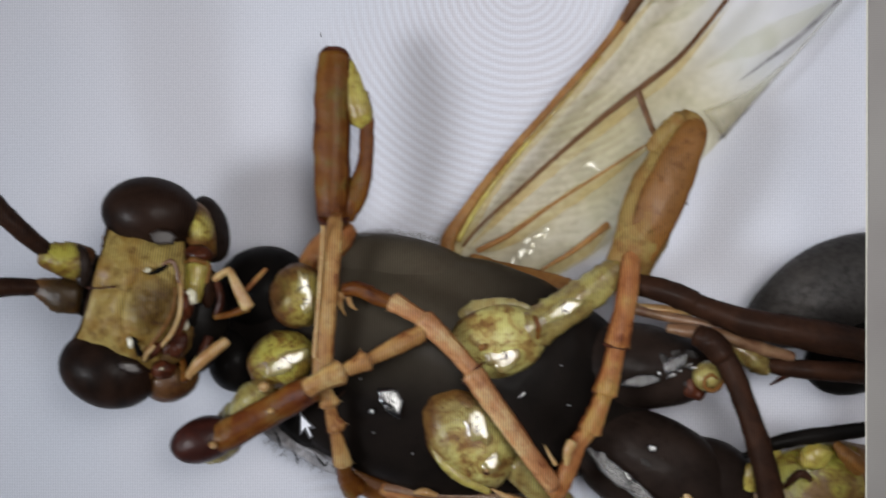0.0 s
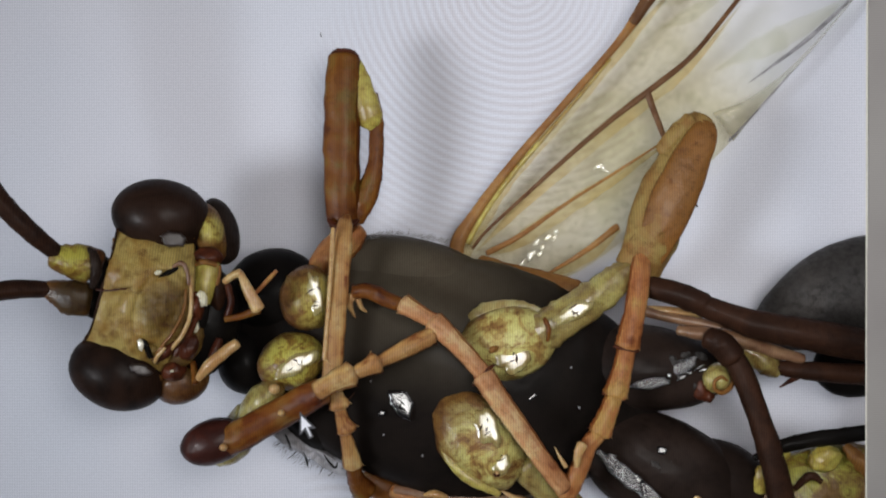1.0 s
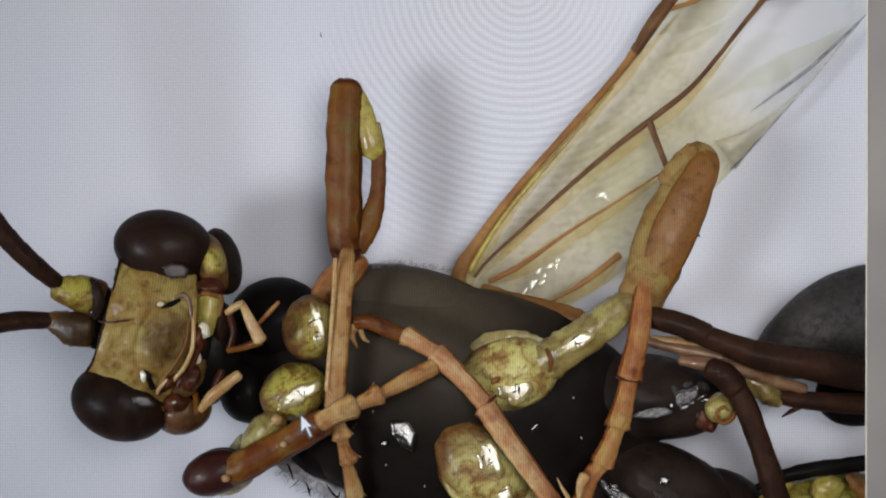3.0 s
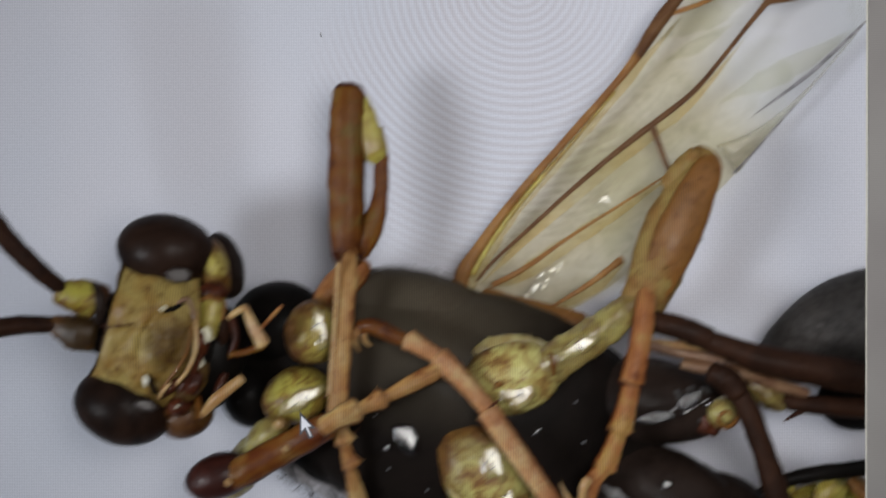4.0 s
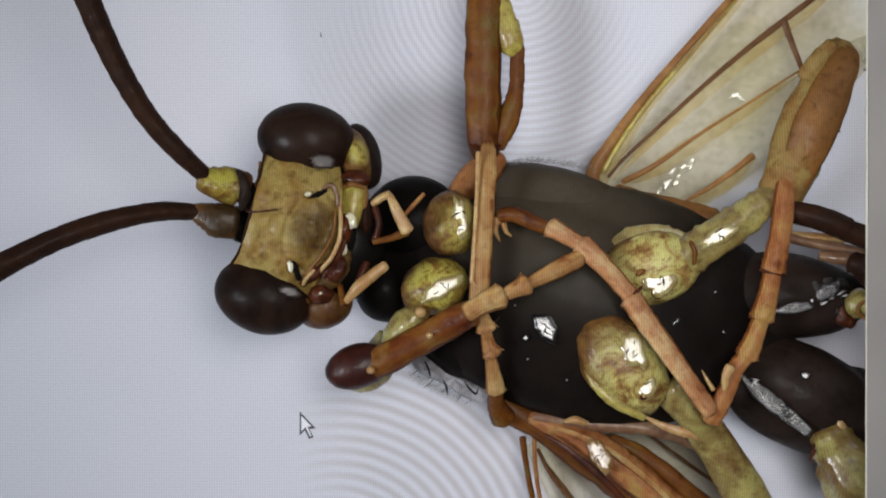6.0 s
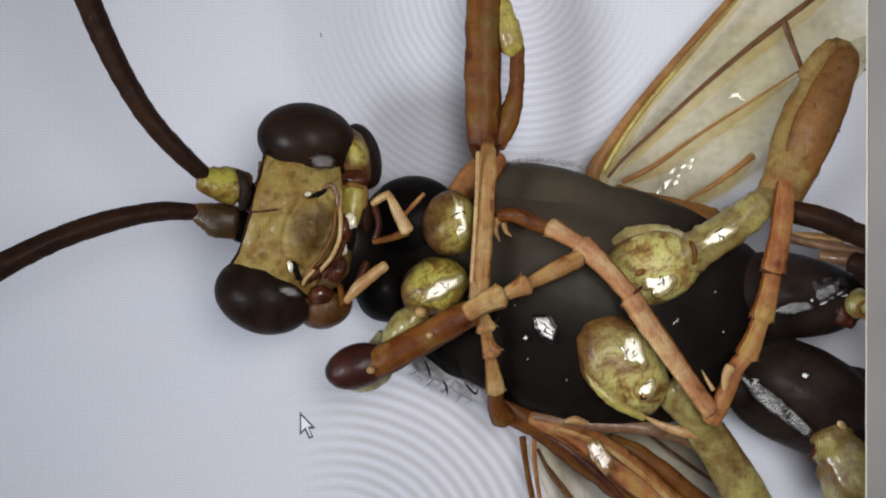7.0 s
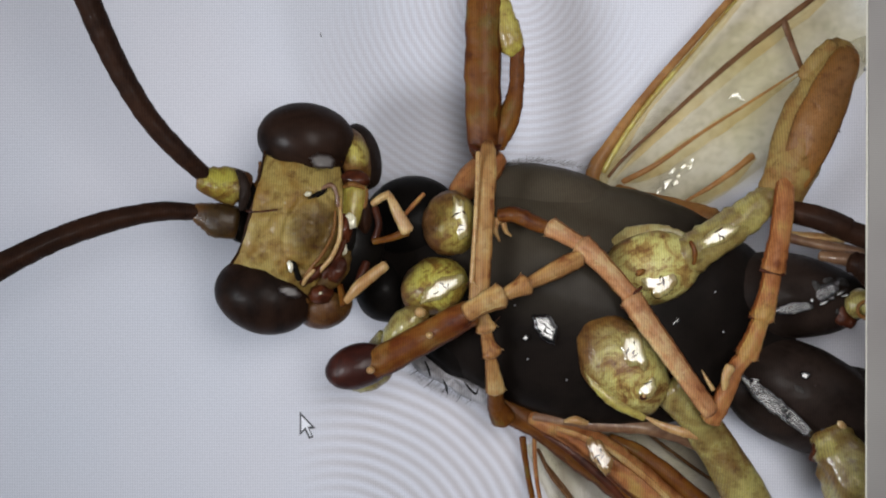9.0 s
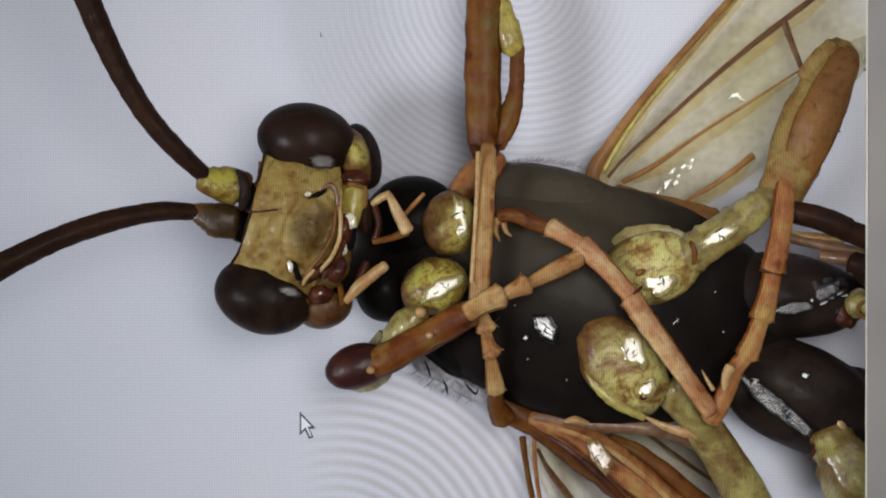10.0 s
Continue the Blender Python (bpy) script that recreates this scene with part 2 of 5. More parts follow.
    ends = ramp(nt, add.outputs["Value"], [(0.03, (0.70,) * 3), (0.14, (0, 0, 0))])
    tip = nt.nodes.new("ShaderNodeRGB")
    tip.outputs[0].default_value = (*end, 1)
    far = ramp(nt, add.outputs["Value"], [(0.84, (0, 0, 0)), (0.95, (0.42,) * 3), (0.99, (0.15,) * 3)])
    cap = nt.nodes.new("ShaderNodeRGB")
    cap.outputs[0].default_value = (*pale, 1)
    col = mix(nt, mix(nt, col, tip.outputs[0], ends.outputs["Color"]), cap.outputs[0], far.outputs["Color"])
    nt.links.new(screen_grid(nt, col), bsdf.inputs["Base Color"])
    bsdf.inputs["Roughness"].default_value = gloss
    bsdf.inputs["Specular IOR Level"].default_value = 0.12
    translucent(bsdf, 0.12)
    bsdf.inputs["Coat Weight"].default_value, bsdf.inputs["Coat Roughness"].default_value = 0.07, 0.14
    rough = noise_node(nt, 420.0, 5.0, 0.7, 0.6)
    b0 = bump(nt, rough.outputs["Fac"], 0.40, 0.0006)
    b1 = bump(nt, blot.outputs["Fac"], 0.22, 0.0012)
    nt.links.new(b0.outputs["Normal"], b1.inputs["Normal"])
    nt.links.new(b1.outputs["Normal"], bsdf.inputs["Normal"])
    nt.links.new(b1.outputs["Normal"], bsdf.inputs["Coat Normal"])
    return m


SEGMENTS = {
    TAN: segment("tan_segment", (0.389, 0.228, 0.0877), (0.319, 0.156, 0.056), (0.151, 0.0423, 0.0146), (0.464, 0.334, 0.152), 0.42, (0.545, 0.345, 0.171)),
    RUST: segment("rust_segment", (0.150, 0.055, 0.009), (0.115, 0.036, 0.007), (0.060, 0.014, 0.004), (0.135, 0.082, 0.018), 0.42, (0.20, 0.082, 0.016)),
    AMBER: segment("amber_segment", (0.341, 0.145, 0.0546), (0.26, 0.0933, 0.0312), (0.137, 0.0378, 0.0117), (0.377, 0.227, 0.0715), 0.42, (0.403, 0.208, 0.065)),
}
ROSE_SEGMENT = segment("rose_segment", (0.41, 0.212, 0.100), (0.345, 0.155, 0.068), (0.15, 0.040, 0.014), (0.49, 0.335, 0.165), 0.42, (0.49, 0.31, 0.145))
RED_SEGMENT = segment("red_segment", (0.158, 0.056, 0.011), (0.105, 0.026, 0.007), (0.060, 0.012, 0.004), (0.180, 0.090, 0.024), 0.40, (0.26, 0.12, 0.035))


def wing_film(name, dense):
    m, nt, bsdf = material(name)
    big = noise_node(nt, 42.0, 4.0, 0.6, 0.6)
    col = ramp(nt, big.outputs["Fac"], [(0.38, (0.34, 0.33, 0.10)), (0.50, (0.62, 0.59, 0.36)), (0.68, (0.76, 0.68, 0.54))])
    grey = nt.nodes.new("ShaderNodeRGB")
    grey.outputs[0].default_value = (0.42, 0.42, 0.40, 1)
    nt.links.new(mix(nt, col.outputs["Color"], grey.outputs[0], min(1.0, dense * 2.5)), bsdf.inputs["Base Color"])
    bsdf.inputs["Roughness"].default_value = 0.16
    fine = noise_node(nt, 110.0, 3.0, 0.6)
    b = bump(nt, fine.outputs["Fac"], 0.12, 0.001)
    nt.links.new(b.outputs["Normal"], bsdf.inputs["Normal"])
    clear = nt.nodes.new("ShaderNodeBsdfTransparent")
    grain = noise_node(nt, 620.0, 3.0, 0.7)
    tone = ramp(nt, big.outputs["Fac"], [(0.36, (0.950, 0.926, 0.828)), (0.52, (0.973, 0.951, 0.874)), (0.68, (0.992, 0.973, 0.926))])
    speck = ramp(nt, grain.outputs["Fac"], [(0.34, (0.93, 0.925, 0.91)), (0.56, (1, 1, 1))])
    both = nt.nodes.new("ShaderNodeMixShader")
    fac = ramp(nt, big.outputs["Fac"], [(0.36, (0.05 + dense,) * 3), (0.45, (0.008 + dense,) * 3)])
    # the outer field of the wing is almost without pigment
    co = nt.nodes.new("ShaderNodeTexCoord")
    mp = nt.nodes.new("ShaderNodeMapping")
    outer, radius = (114, 72, 6), 0.031
    mp.inputs["Location"].default_value = [-c * MM / radius for c in outer]
    mp.inputs["Scale"].default_value = (1 / radius,) * 3
    nt.links.new(co.outputs["Object"], mp.inputs["Vector"])
    g = nt.nodes.new("ShaderNodeTexGradient")
    g.gradient_type = "SPHERICAL"
    nt.links.new(mp.outputs["Vector"], g.inputs["Vector"])
    bare = ramp(nt, g.outputs["Fac"], [(0.02, (0, 0, 0)), (0.42, (1, 1, 1))])
    glass = nt.nodes.new("ShaderNodeRGB")
    glass.outputs[0].default_value = (0.992, 0.992, 0.982, 1)
    grained = mix(nt, tone.outputs["Color"], speck.outputs["Color"], 1.0, "MULTIPLY")
    nt.links.new(mix(nt, grained, glass.outputs[0], bare.outputs["Color"]), clear.inputs["Color"])
    nt.links.new(fac.outputs["Color"], both.inputs[0])
    nt.links.new(clear.outputs["BSDF"], both.inputs[1])
    nt.links.new(bsdf.outputs["BSDF"], both.inputs[2])
    nt.links.new(both.outputs["Shader"], nt.nodes["Material Output"].inputs["Surface"])
    return m


FILM = wing_film("wing_membrane", 0.0)
FILM_GREY = wing_film("folded_membrane", 0.30)


def stained_film(name, deep, thin, solid):
    """Wing film beside a vein, stained yellow to orange or olive."""
    m, nt, bsdf = material(name)
    big = noise_node(nt, 60.0, 4.0, 0.6, 0.6)
    col = ramp(nt, big.outputs["Fac"], [(0.36, (0.58, 0.36, 0.10)), (0.52, (0.64, 0.50, 0.16)), (0.66, (0.68, 0.44, 0.20))])
    nt.links.new(col.outputs["Color"], bsdf.inputs["Base Color"])
    bsdf.inputs["Roughness"].default_value = 0.3
    clear = nt.nodes.new("ShaderNodeBsdfTransparent")
    tone = ramp(nt, big.outputs["Fac"], [(0.36, deep), (0.64, thin)])
    nt.links.new(tone.outputs["Color"], clear.inputs["Color"])
    both = nt.nodes.new("ShaderNodeMixShader")
    fac = ramp(nt, big.outputs["Fac"], [(0.36, (solid,) * 3), (0.62, (solid * 0.2,) * 3)])
    nt.links.new(fac.outputs["Color"], both.inputs[0])
    nt.links.new(clear.outputs["BSDF"], both.inputs[1])
    nt.links.new(bsdf.outputs["BSDF"], both.inputs[2])
    nt.links.new(both.outputs["Shader"], nt.nodes["Material Output"].inputs["Surface"])
    return m


STAIN = stained_film("stained_membrane", (0.965, 0.915, 0.78), (0.99, 0.97, 0.90), 0.05)
OLIVE_STAIN = stained_film("olive_membrane", (0.962, 0.960, 0.915), (0.990, 0.990, 0.972), 0.0)


def plate_material():
    """White plate as the monitor shows it: fine columns and rows, faint curved interference bands."""
    m, nt, bsdf = material("white_plate")
    co = nt.nodes.new("ShaderNodeTexCoord")

    def wave(kind, direction, scale, distortion, shift=(0, 0, 0)):
        mp = nt.nodes.new("ShaderNodeMapping")
        mp.inputs["Location"].default_value = shift
        nt.links.new(co.outputs["Object"], mp.inputs["Vector"])
        w = nt.nodes.new("ShaderNodeTexWave")
        w.wave_type = kind
        if kind == "BANDS":
            w.bands_direction = direction
        else:
            w.rings_direction = direction
        w.inputs["Scale"].default_value, w.inputs["Distortion"].default_value = scale, distortion
        nt.links.new(mp.outputs["Vector"], w.inputs["Vector"])
        return w

    def patch(centre, radius):
        """Where a set of bands shows: 1 at the centre, fading to 0 at the radius."""
        mp = nt.nodes.new("ShaderNodeMapping")
        mp.inputs["Location"].default_value = (-centre[0] / radius, -centre[1] / radius, 0)
        mp.inputs["Scale"].default_value = (1 / radius, 1 / radius, 1 / radius)
        nt.links.new(co.outputs["Object"], mp.inputs["Vector"])
        g = nt.nodes.new("ShaderNodeTexGradient")
        g.gradient_type = "SPHERICAL"
        nt.links.new(mp.outputs["Vector"], g.inputs["Vector"])
        return ramp(nt, g.outputs["Fac"], [(0.0, (0, 0, 0)), (0.45, (1, 1, 1))])

    cols = wave("BANDS", "X", 560.0, 0.0)
    rows = wave("BANDS", "Y", 470.0, 1.6)
    rings_a = wave("RINGS", "Z", 165.0, 0.8, (-0.018, -0.062, 0))
    rings_b = wave("RINGS", "Z", 108.0, 0.5, (0.025, 0.076, 0))
    tint = noise_node(nt, 14.0, 2.0, 0.5)
    base = ramp(nt, tint.outputs["Fac"], [(0.35, (0.68, 0.70, 0.775)), (0.65, (0.715, 0.71, 0.77))])
    c = ramp(nt, cols.outputs["Fac"], [(0.0, (0.82, 0.83, 0.86)), (1.0, (1, 1, 1))])
    r = ramp(nt, rows.outputs["Fac"], [(0.0, (0.90, 0.90, 0.90)), (1.0, (1, 1, 1))])
    a = ramp(nt, rings_a.outputs["Fac"], [(0.0, (0.89, 0.86, 0.855)), (1.0, (1, 1, 1))])
    b = ramp(nt, rings_b.outputs["Fac"], [(0.0, (0.80, 0.76, 0.74)), (1.0, (1, 1, 1))])
    col = mix(nt, base.outputs["Color"], c.outputs["Color"], 1.0, "MULTIPLY")
    col = mix(nt, col, r.outputs["Color"], 1.0, "MULTIPLY")
    col = mix(nt, col, a.outputs["Color"], patch((0.010, 0.034), 0.045).outputs["Color"], "MULTIPLY")
    col = mix(nt, col, b.outputs["Color"], patch((0.003, -0.047), 0.038).outputs["Color"], "MULTIPLY")
    grain = noise_node(nt, 1500.0, 2.0, 0.6)
    g = ramp(nt, grain.outputs["Fac"], [(0.3, (0.95, 0.95, 0.95)), (0.6, (1, 1, 1))])
    col = mix(nt, col, g.outputs["Color"], 1.0, "MULTIPLY")
    nt.links.new(col, bsdf.inputs["Base Color"])
    bsdf.inputs["Roughness"].default_value = 0.75
    bsdf.inputs["Specular IOR Level"].default_value = 0.15
    return m


PLATE = plate_material()


def panel_material():
    m, nt, bsdf = material("grey_panel_paint")
    co = nt.nodes.new("ShaderNodeTexCoord")
    w = nt.nodes.new("ShaderNodeTexWave")
    w.bands_direction = "Y"
    w.inputs["Scale"].default_value, w.inputs["Distortion"].default_value = 700.0, 1.5
    nt.links.new(co.outputs["Object"], w.inputs["Vector"])
    big = noise_node(nt, 22.0, 2.0)
    base = ramp(nt, big.outputs["Fac"], [(0.35, (0.165, 0.15, 0.147)), (0.65, (0.225, 0.215, 0.205))])
    line = ramp(nt, w.outputs["Fac"], [(0.0, (0.86, 0.86, 0.86)), (1.0, (1, 1, 1))])
    nt.links.new(mix(nt, base.outputs["Color"], line.outputs["Color"], 1.0, "MULTIPLY"), bsdf.inputs["Base Color"])
    bsdf.inputs["Roughness"].default_value = 0.6
    return m


def plain(name, colour, rough):
    m, nt, bsdf = material(name)
    n = noise_node(nt, 700.0, 2.0)
    c = ramp(nt, n.outputs["Fac"], [(0.3, tuple(v * 0.9 for v in colour)), (0.7, colour)])
    nt.links.new(c.outputs["Color"], bsdf.inputs["Base Color"])
    bsdf.inputs["Roughness"].default_value = rough
    return m


PANEL = panel_material()
PANEL_EDGE = plain("panel_edge", (0.62, 0.60, 0.52), 0.5)
POINTER_WHITE = plain("pointer_white", (0.70, 0.71, 0.77), 0.5)
POINTER_DARK = plain("pointer_outline", (0.05, 0.05, 0.06), 0.5)
SPECK = plain("dark_speck", (0.06, 0.06, 0.07), 0.8)


# ---- mesh helpers ----
def part(name, bm, mat, parent, label=""):
    me = bpy.data.meshes.new(name)
    bm.to_mesh(me)
    bm.free()
    me.materials.append(mat)
    for p in me.polygons:
        p.use_smooth = True
    ob = new(name, me)
    ob.parent = parent
    return tagged(ob, label)


def spline(rows, steps):
    """Catmull-Rom through rows of numbers."""
    a = [np.array(r, float) for r in rows]
    a = [2 * a[0] - a[1]] + a + [2 * a[-1] - a[-2]]
    out = []
    for i in range(1, len(a) - 2):
        p0, p1, p2, p3 = a[i - 1], a[i], a[i + 1], a[i + 2]
        for k in range(steps):
            t = k / steps
            out.append(0.5 * (2 * p1 + (p2 - p0) * t + (2 * p0 - 5 * p1 + 4 * p2 - p3) * t * t
                              + (3 * p1 - 3 * p2 + p3 - p0) * t ** 3))
    out.append(a[-2])
    return out


def tube(rows, flat=1.0, sides=20, steps=6, lump=0.05, rings=0.0, ring_len=3.0, blunt=0.5, seed=0.0):
    """A limb through rows (x, y, z, radius) in mm; flat squashes it in height, rings swells it in steps, blunt rounds the ends."""
    pts = spline(rows, steps)
    first, last = pts[0], pts[-1]
    d0 = (pts[0] - pts[1])[:3]
    d1 = (pts[-1] - pts[-2])[:3]
    d0, d1 = d0 / (np.linalg.norm(d0) + 1e-9), d1 / (np.linalg.norm(d1) + 1e-9)
    start, end = [], []
    for a in (80, 55, 28):
        s, c = math.sin(radians(a)), math.cos(radians(a))
        start.append(np.append(first[:3] + d0 * first[3] * blunt * s, first[3] * max(c, 0.12)))
        end.append(np.append(last[:3] + d1 * last[3] * blunt * s, last[3] * max(c, 0.12)))
    pts = start + pts + end[::-1]
    bm = bmesh.new()
    uv = bm.loops.layers.uv.new("UVMap")
    loops, run = [], 0.0
    for i, p in enumerate(pts):
        a, b = pts[max(i - 1, 0)][:3], pts[min(i + 1, len(pts) - 1)][:3]
        way = Vector(b - a).normalized()
        side = way.cross(Vector((0, 0, 1)))
        side = side.normalized() if side.length > 1e-4 else Vector((1, 0, 0))
        up = side.cross(way).normalized()
        if i:
            run += float(np.linalg.norm(p[:3] - pts[i - 1][:3]))
        r = float(p[3])
        if rings:
            u = (run / ring_len) % 1.0
            r *= 1 + rings * (u - 0.5) - (rings * 0.8 if u > 0.9 else 0)
        loop = []
        for k in range(sides):
            ang = 2 * math.pi * k / sides
            v = Vector(p[:3]) + side * (r * math.cos(ang)) + up * (r * flat * math.sin(ang))
            n = noise.noise(v * (1.1 / max(r, 0.8)) + Vector((seed, 0, 0)))
            n += 0.5 * noise.noise(v * (2.9 / max(r, 0.8)) + Vector((0, seed, 0)))
            crease = 0.05 * math.cos(4 * ang + 0.6 + seed) if r < 6 else 0
            v += (v - Vector(p[:3])) * (n * lump * 2 + crease)
            loop.append(bm.verts.new(v * MM))
        loops.append(loop)
    n = len(loops) - 1
    for i, (la, lb) in enumerate(zip(loops, loops[1:])):
        for k in range(sides):
            f = bm.faces.new((la[k], la[(k + 1) % sides], lb[(k + 1) % sides], lb[k]))
            for corner, (a, b) in zip(f.loops, ((i, k), (i, k + 1), (i + 1, k + 1), (i + 1, k))):
                corner[uv].uv = (a / n, 2 * abs(b / sides - 0.5) + 2 * round(seed))
    bm.faces.new(loops[0][::-1])
    for corner in bm.faces.new(loops[-1]).loops:
        corner[uv].uv = (1, 0)
    bmesh.ops.recalc_face_normals(bm, faces=bm.faces)
    return bm


def blob(centre, size, turn=0.0, lump=0.03, tip=0.0, power=2.0, seed=0.0, ridge=0.0):
    """An ellipsoid in mm, turned about the vertical, lumpy; tip narrows its far end, power above 2 squares it."""
    bm = bmesh.new()
    bmesh.ops.create_icosphere(bm, subdivisions=4, radius=1.0)
    rot = Matrix.Rotation(radians(turn), 3, "Z")
    for v in bm.verts:
        c = v.co.copy()
        k = (abs(c.x) ** power + abs(c.y) ** power + abs(c.z) ** power) ** (-1 / power)
        c *= k
        c *= 1 + lump * noise.noise(c * 1.7 + Vector((seed, seed, 0))) + lump * 0.4 * noise.noise(c * 5 + Vector((0, seed, 0)))
        c *= 1 + ridge * (0.35 - abs(noise.noise(c * 2.1 + Vector((0, 0, seed))))) + ridge * 0.3 * (0.3 - abs(noise.noise(c * 5.3 + Vector((seed, 0, 0)))))
        c.y *= 1 - tip * c.x
        c.z *= 1 - tip * 0.6 * c.x
        p = rot @ Vector((c.x * size[0], c.y * size[1], c.z * size[2])) + Vector(centre)
        v.co = p * MM
    return bm


def sheet(rows, thick, bulge=0.0, cuts=14, steps=5):
    """A thin plate filled between an outline's two long sides: rows (x, y, z, x, y, z) in mm from root to tip."""
    bm = bmesh.new()
    rows = spline(rows, steps)
    grid = {}
    for i, r in enumerate(rows):
        for j in range(cuts + 1):
            f = j / cuts
            p = r[:3] * (1 - f) + r[3:] * f
            z = p[2] + bulge * math.sin(math.pi * f) + 0.25 * math.sin(f * 17 + i / steps * 1.25)
            for s in (0, 1):
                grid[i, j, s] = bm.verts.new((p[0] * MM, p[1] * MM, (z - s * thick) * MM))
    n = len(rows)
    for i in range(n - 1):
        for j in range(cuts):
            for s in (0, 1):
                q = [grid[i, j, s], grid[i + 1, j, s], grid[i + 1, j + 1, s], grid[i, j + 1, s]]
                bm.faces.new(q if s == 0 else q[::-1])
    for i in range(n - 1):
        for j in (0, cuts):
            bm.faces.new((grid[i, j, 0], grid[i + 1, j, 0], grid[i + 1, j, 1], grid[i, j, 1]))
    for j in range(cuts):
        for i in (0, n - 1):
            bm.faces.new((grid[i, j, 0], grid[i, j + 1, 0], grid[i, j + 1, 1], grid[i, j, 1]))
    bmesh.ops.recalc_face_normals(bm, faces=bm.faces)
    return bm


def limb(name, parent, mat, rows, label="", plain_shell=False, **how):
    if name == "tarsus":
        n = len(rows) - 1
        least = 0.97 * max(r[3] for r in rows) if mat in (ROSE_SEGMENT, AMBER) else 0
        rows = [(*r[:3], max(r[3], least) * (0.76 + 0.22 * (k / n) ** 2)) for k, r in enumerate(rows)]
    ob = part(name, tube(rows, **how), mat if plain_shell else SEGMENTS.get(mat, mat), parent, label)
    if name == "tarsus" and len(rows) > 2:
        tip, back = Vector(rows[-1][:3]), Vector(rows[-2][:3])
        way = (tip - back).normalized()
        side = way.cross(Vector((0, 0, 1))).normalized()
        r = rows[-1][3]
        for s in (-1, 1):
            base = tip + side * (s * r * 0.75) - way * (0.3 * r)
            end = base + way * 1.1 + side * (s * 0.9)
            part("spine", tube([(*base, 0.22), (*(base * 0.5 + end * 0.5), 0.15), (*end, 0.05)], sides=6, steps=2), CREAM if s < 0 else RED, parent)
    return ob


def egg(name, parent, mat, place, high, turn=0.0, label="", **how):
    """An egg-shaped part at place (x, y, z, half length, half width) in mm."""
    return part(name, blob(place[:3], (place[3], place[4], high), turn, **how), mat, parent, label)


def empty(name, parent=None):
    ob = new(name)
    ob.parent = parent
    return ob


# ---- plate ----
bm = bmesh.new()
bmesh.ops.create_grid(bm, x_segments=8, y_segments=8, size=0.6)
plate = part("ground", bm, PLATE, None)
tagged(plate, "matt white specimen plate under soft lamps", "plate", kind="structure")

# ---- wasp ----
wasp = empty("wasp")
tagged(wasp, "black and yellow wasp with amber legs lying on its back", "wasp")


# head
FACE_LIP = patched(FACE, "face_with_brown_lip", (-26.4, 3.5, 29), 0.0078, (0.118, 0.068, 0.012))
head = egg("head", wasp, BLACK, (-27.8, 4.5, 17.5, 10.5, 16.1), 8.2, -18, "black head capsule with a yellow face", lump=0.03)
head.scale, head.location = (0.98,) * 3, (0, 0, 6 * MM)  # the head is raised above the chest
limb("eye_rim", head, BRICK, [(-39.3, 18.7, 22, 0.5), (-39.8, 14.8, 22, 0.6), (-42.2, 11.2, 21, 0.6)], "dark red rim of the forehead", lump=0.2)
egg("compound_eye", head, EYE_BROWN, (-29.6, 23.6, 20.5, 10.8, 8.1), 8.5, -9, "glossy dark brown compound eye", lump=0.01, seed=1)
egg("compound_eye", head, EYE_BROWN, (-39, -10.2, 20.5, 10.8, 8.2), 8.5, -18, "glossy dark brown compound eye", lump=0.01, seed=2)
egg("cheek", head, CHEEK, (-19.3, 19.9, 17, 3.9, 6.7), 7.5, 14, "brownish cheek with a yellow patch behind the eye", lump=0.05)
egg("cheek", head, UMBER_YELLOW, (-26, -12.6, 17, 6.1, 4.9), 6.6, 20, "brown cheek behind the eye", lump=0.05, seed=3)
egg("mouth_floor", head, BLACK, (-20.6, 0.1, 18, 7.7, 11.8), 6.5, -14, lump=0.04)
egg("cheek_rim", head, BROWN_BLACK, (-18, 20.4, 15, 4.3, 7.5), 6.0, 14, "brownish black rim of the cheek", lump=0.03)


LIP_AT, PIT_A, PIT_B = (-27.6, 3.5, 29), (-28.1, 11.4, 29), (-31.8, -3.9, 28)


def face_plate():
    """Domed shield between the eyes, notched at the antennae, wavy at the mouth."""
    rows = [(-38.2, 21.8, 23), (-39.6, 12.7, 26.5), (-41.2, 6.7, 27), (-43.2, 0.1, 26), (-46.6, -4.8, 22.5)]
    ends = [(-22.4, 19, 22.5), (-21.3, 10.9, 27), (-22.3, 2.5, 27.5), (-25.5, -4.4, 26.5), (-29.1, -11.1, 22.5)]
    bm = sheet([(*a, *b) for a, b in zip(rows, ends)], 2.4, 2.6, 60, 14)
    lip, pits = Vector(LIP_AT), (Vector(PIT_A), Vector(PIT_B))
    for v in bm.verts:
        c = v.co / MM
        d = Vector((c.x - lip.x, c.y - lip.y))
        d.rotate(Matrix.Rotation(radians(20), 2))
        e = math.hypot(d.x / 5.6, d.y / 8.2)
        z = -0.55 * math.exp(-((e - 1) / 0.10) ** 2) + (0.45 if e < 1 else 0) * (1 - e) + (0.5 if e < 1 else 0.25) * noise.noise(c * 0.6)
        z += 0.5 * noise.noise(c * 0.16) + 0.12 * noise.noise(c * 1.7)
        for q in pits:
            z -= 1.2 * math.exp(-((c.x - q.x) ** 2 + (c.y - q.y) ** 2) / 0.5)
        z -= 0.35 * math.exp(-((c.y - lip.y - 4.2) / 0.35) ** 2) if c.x < lip.x - 4 else 0
        v.co.z += MM * z
    return bm


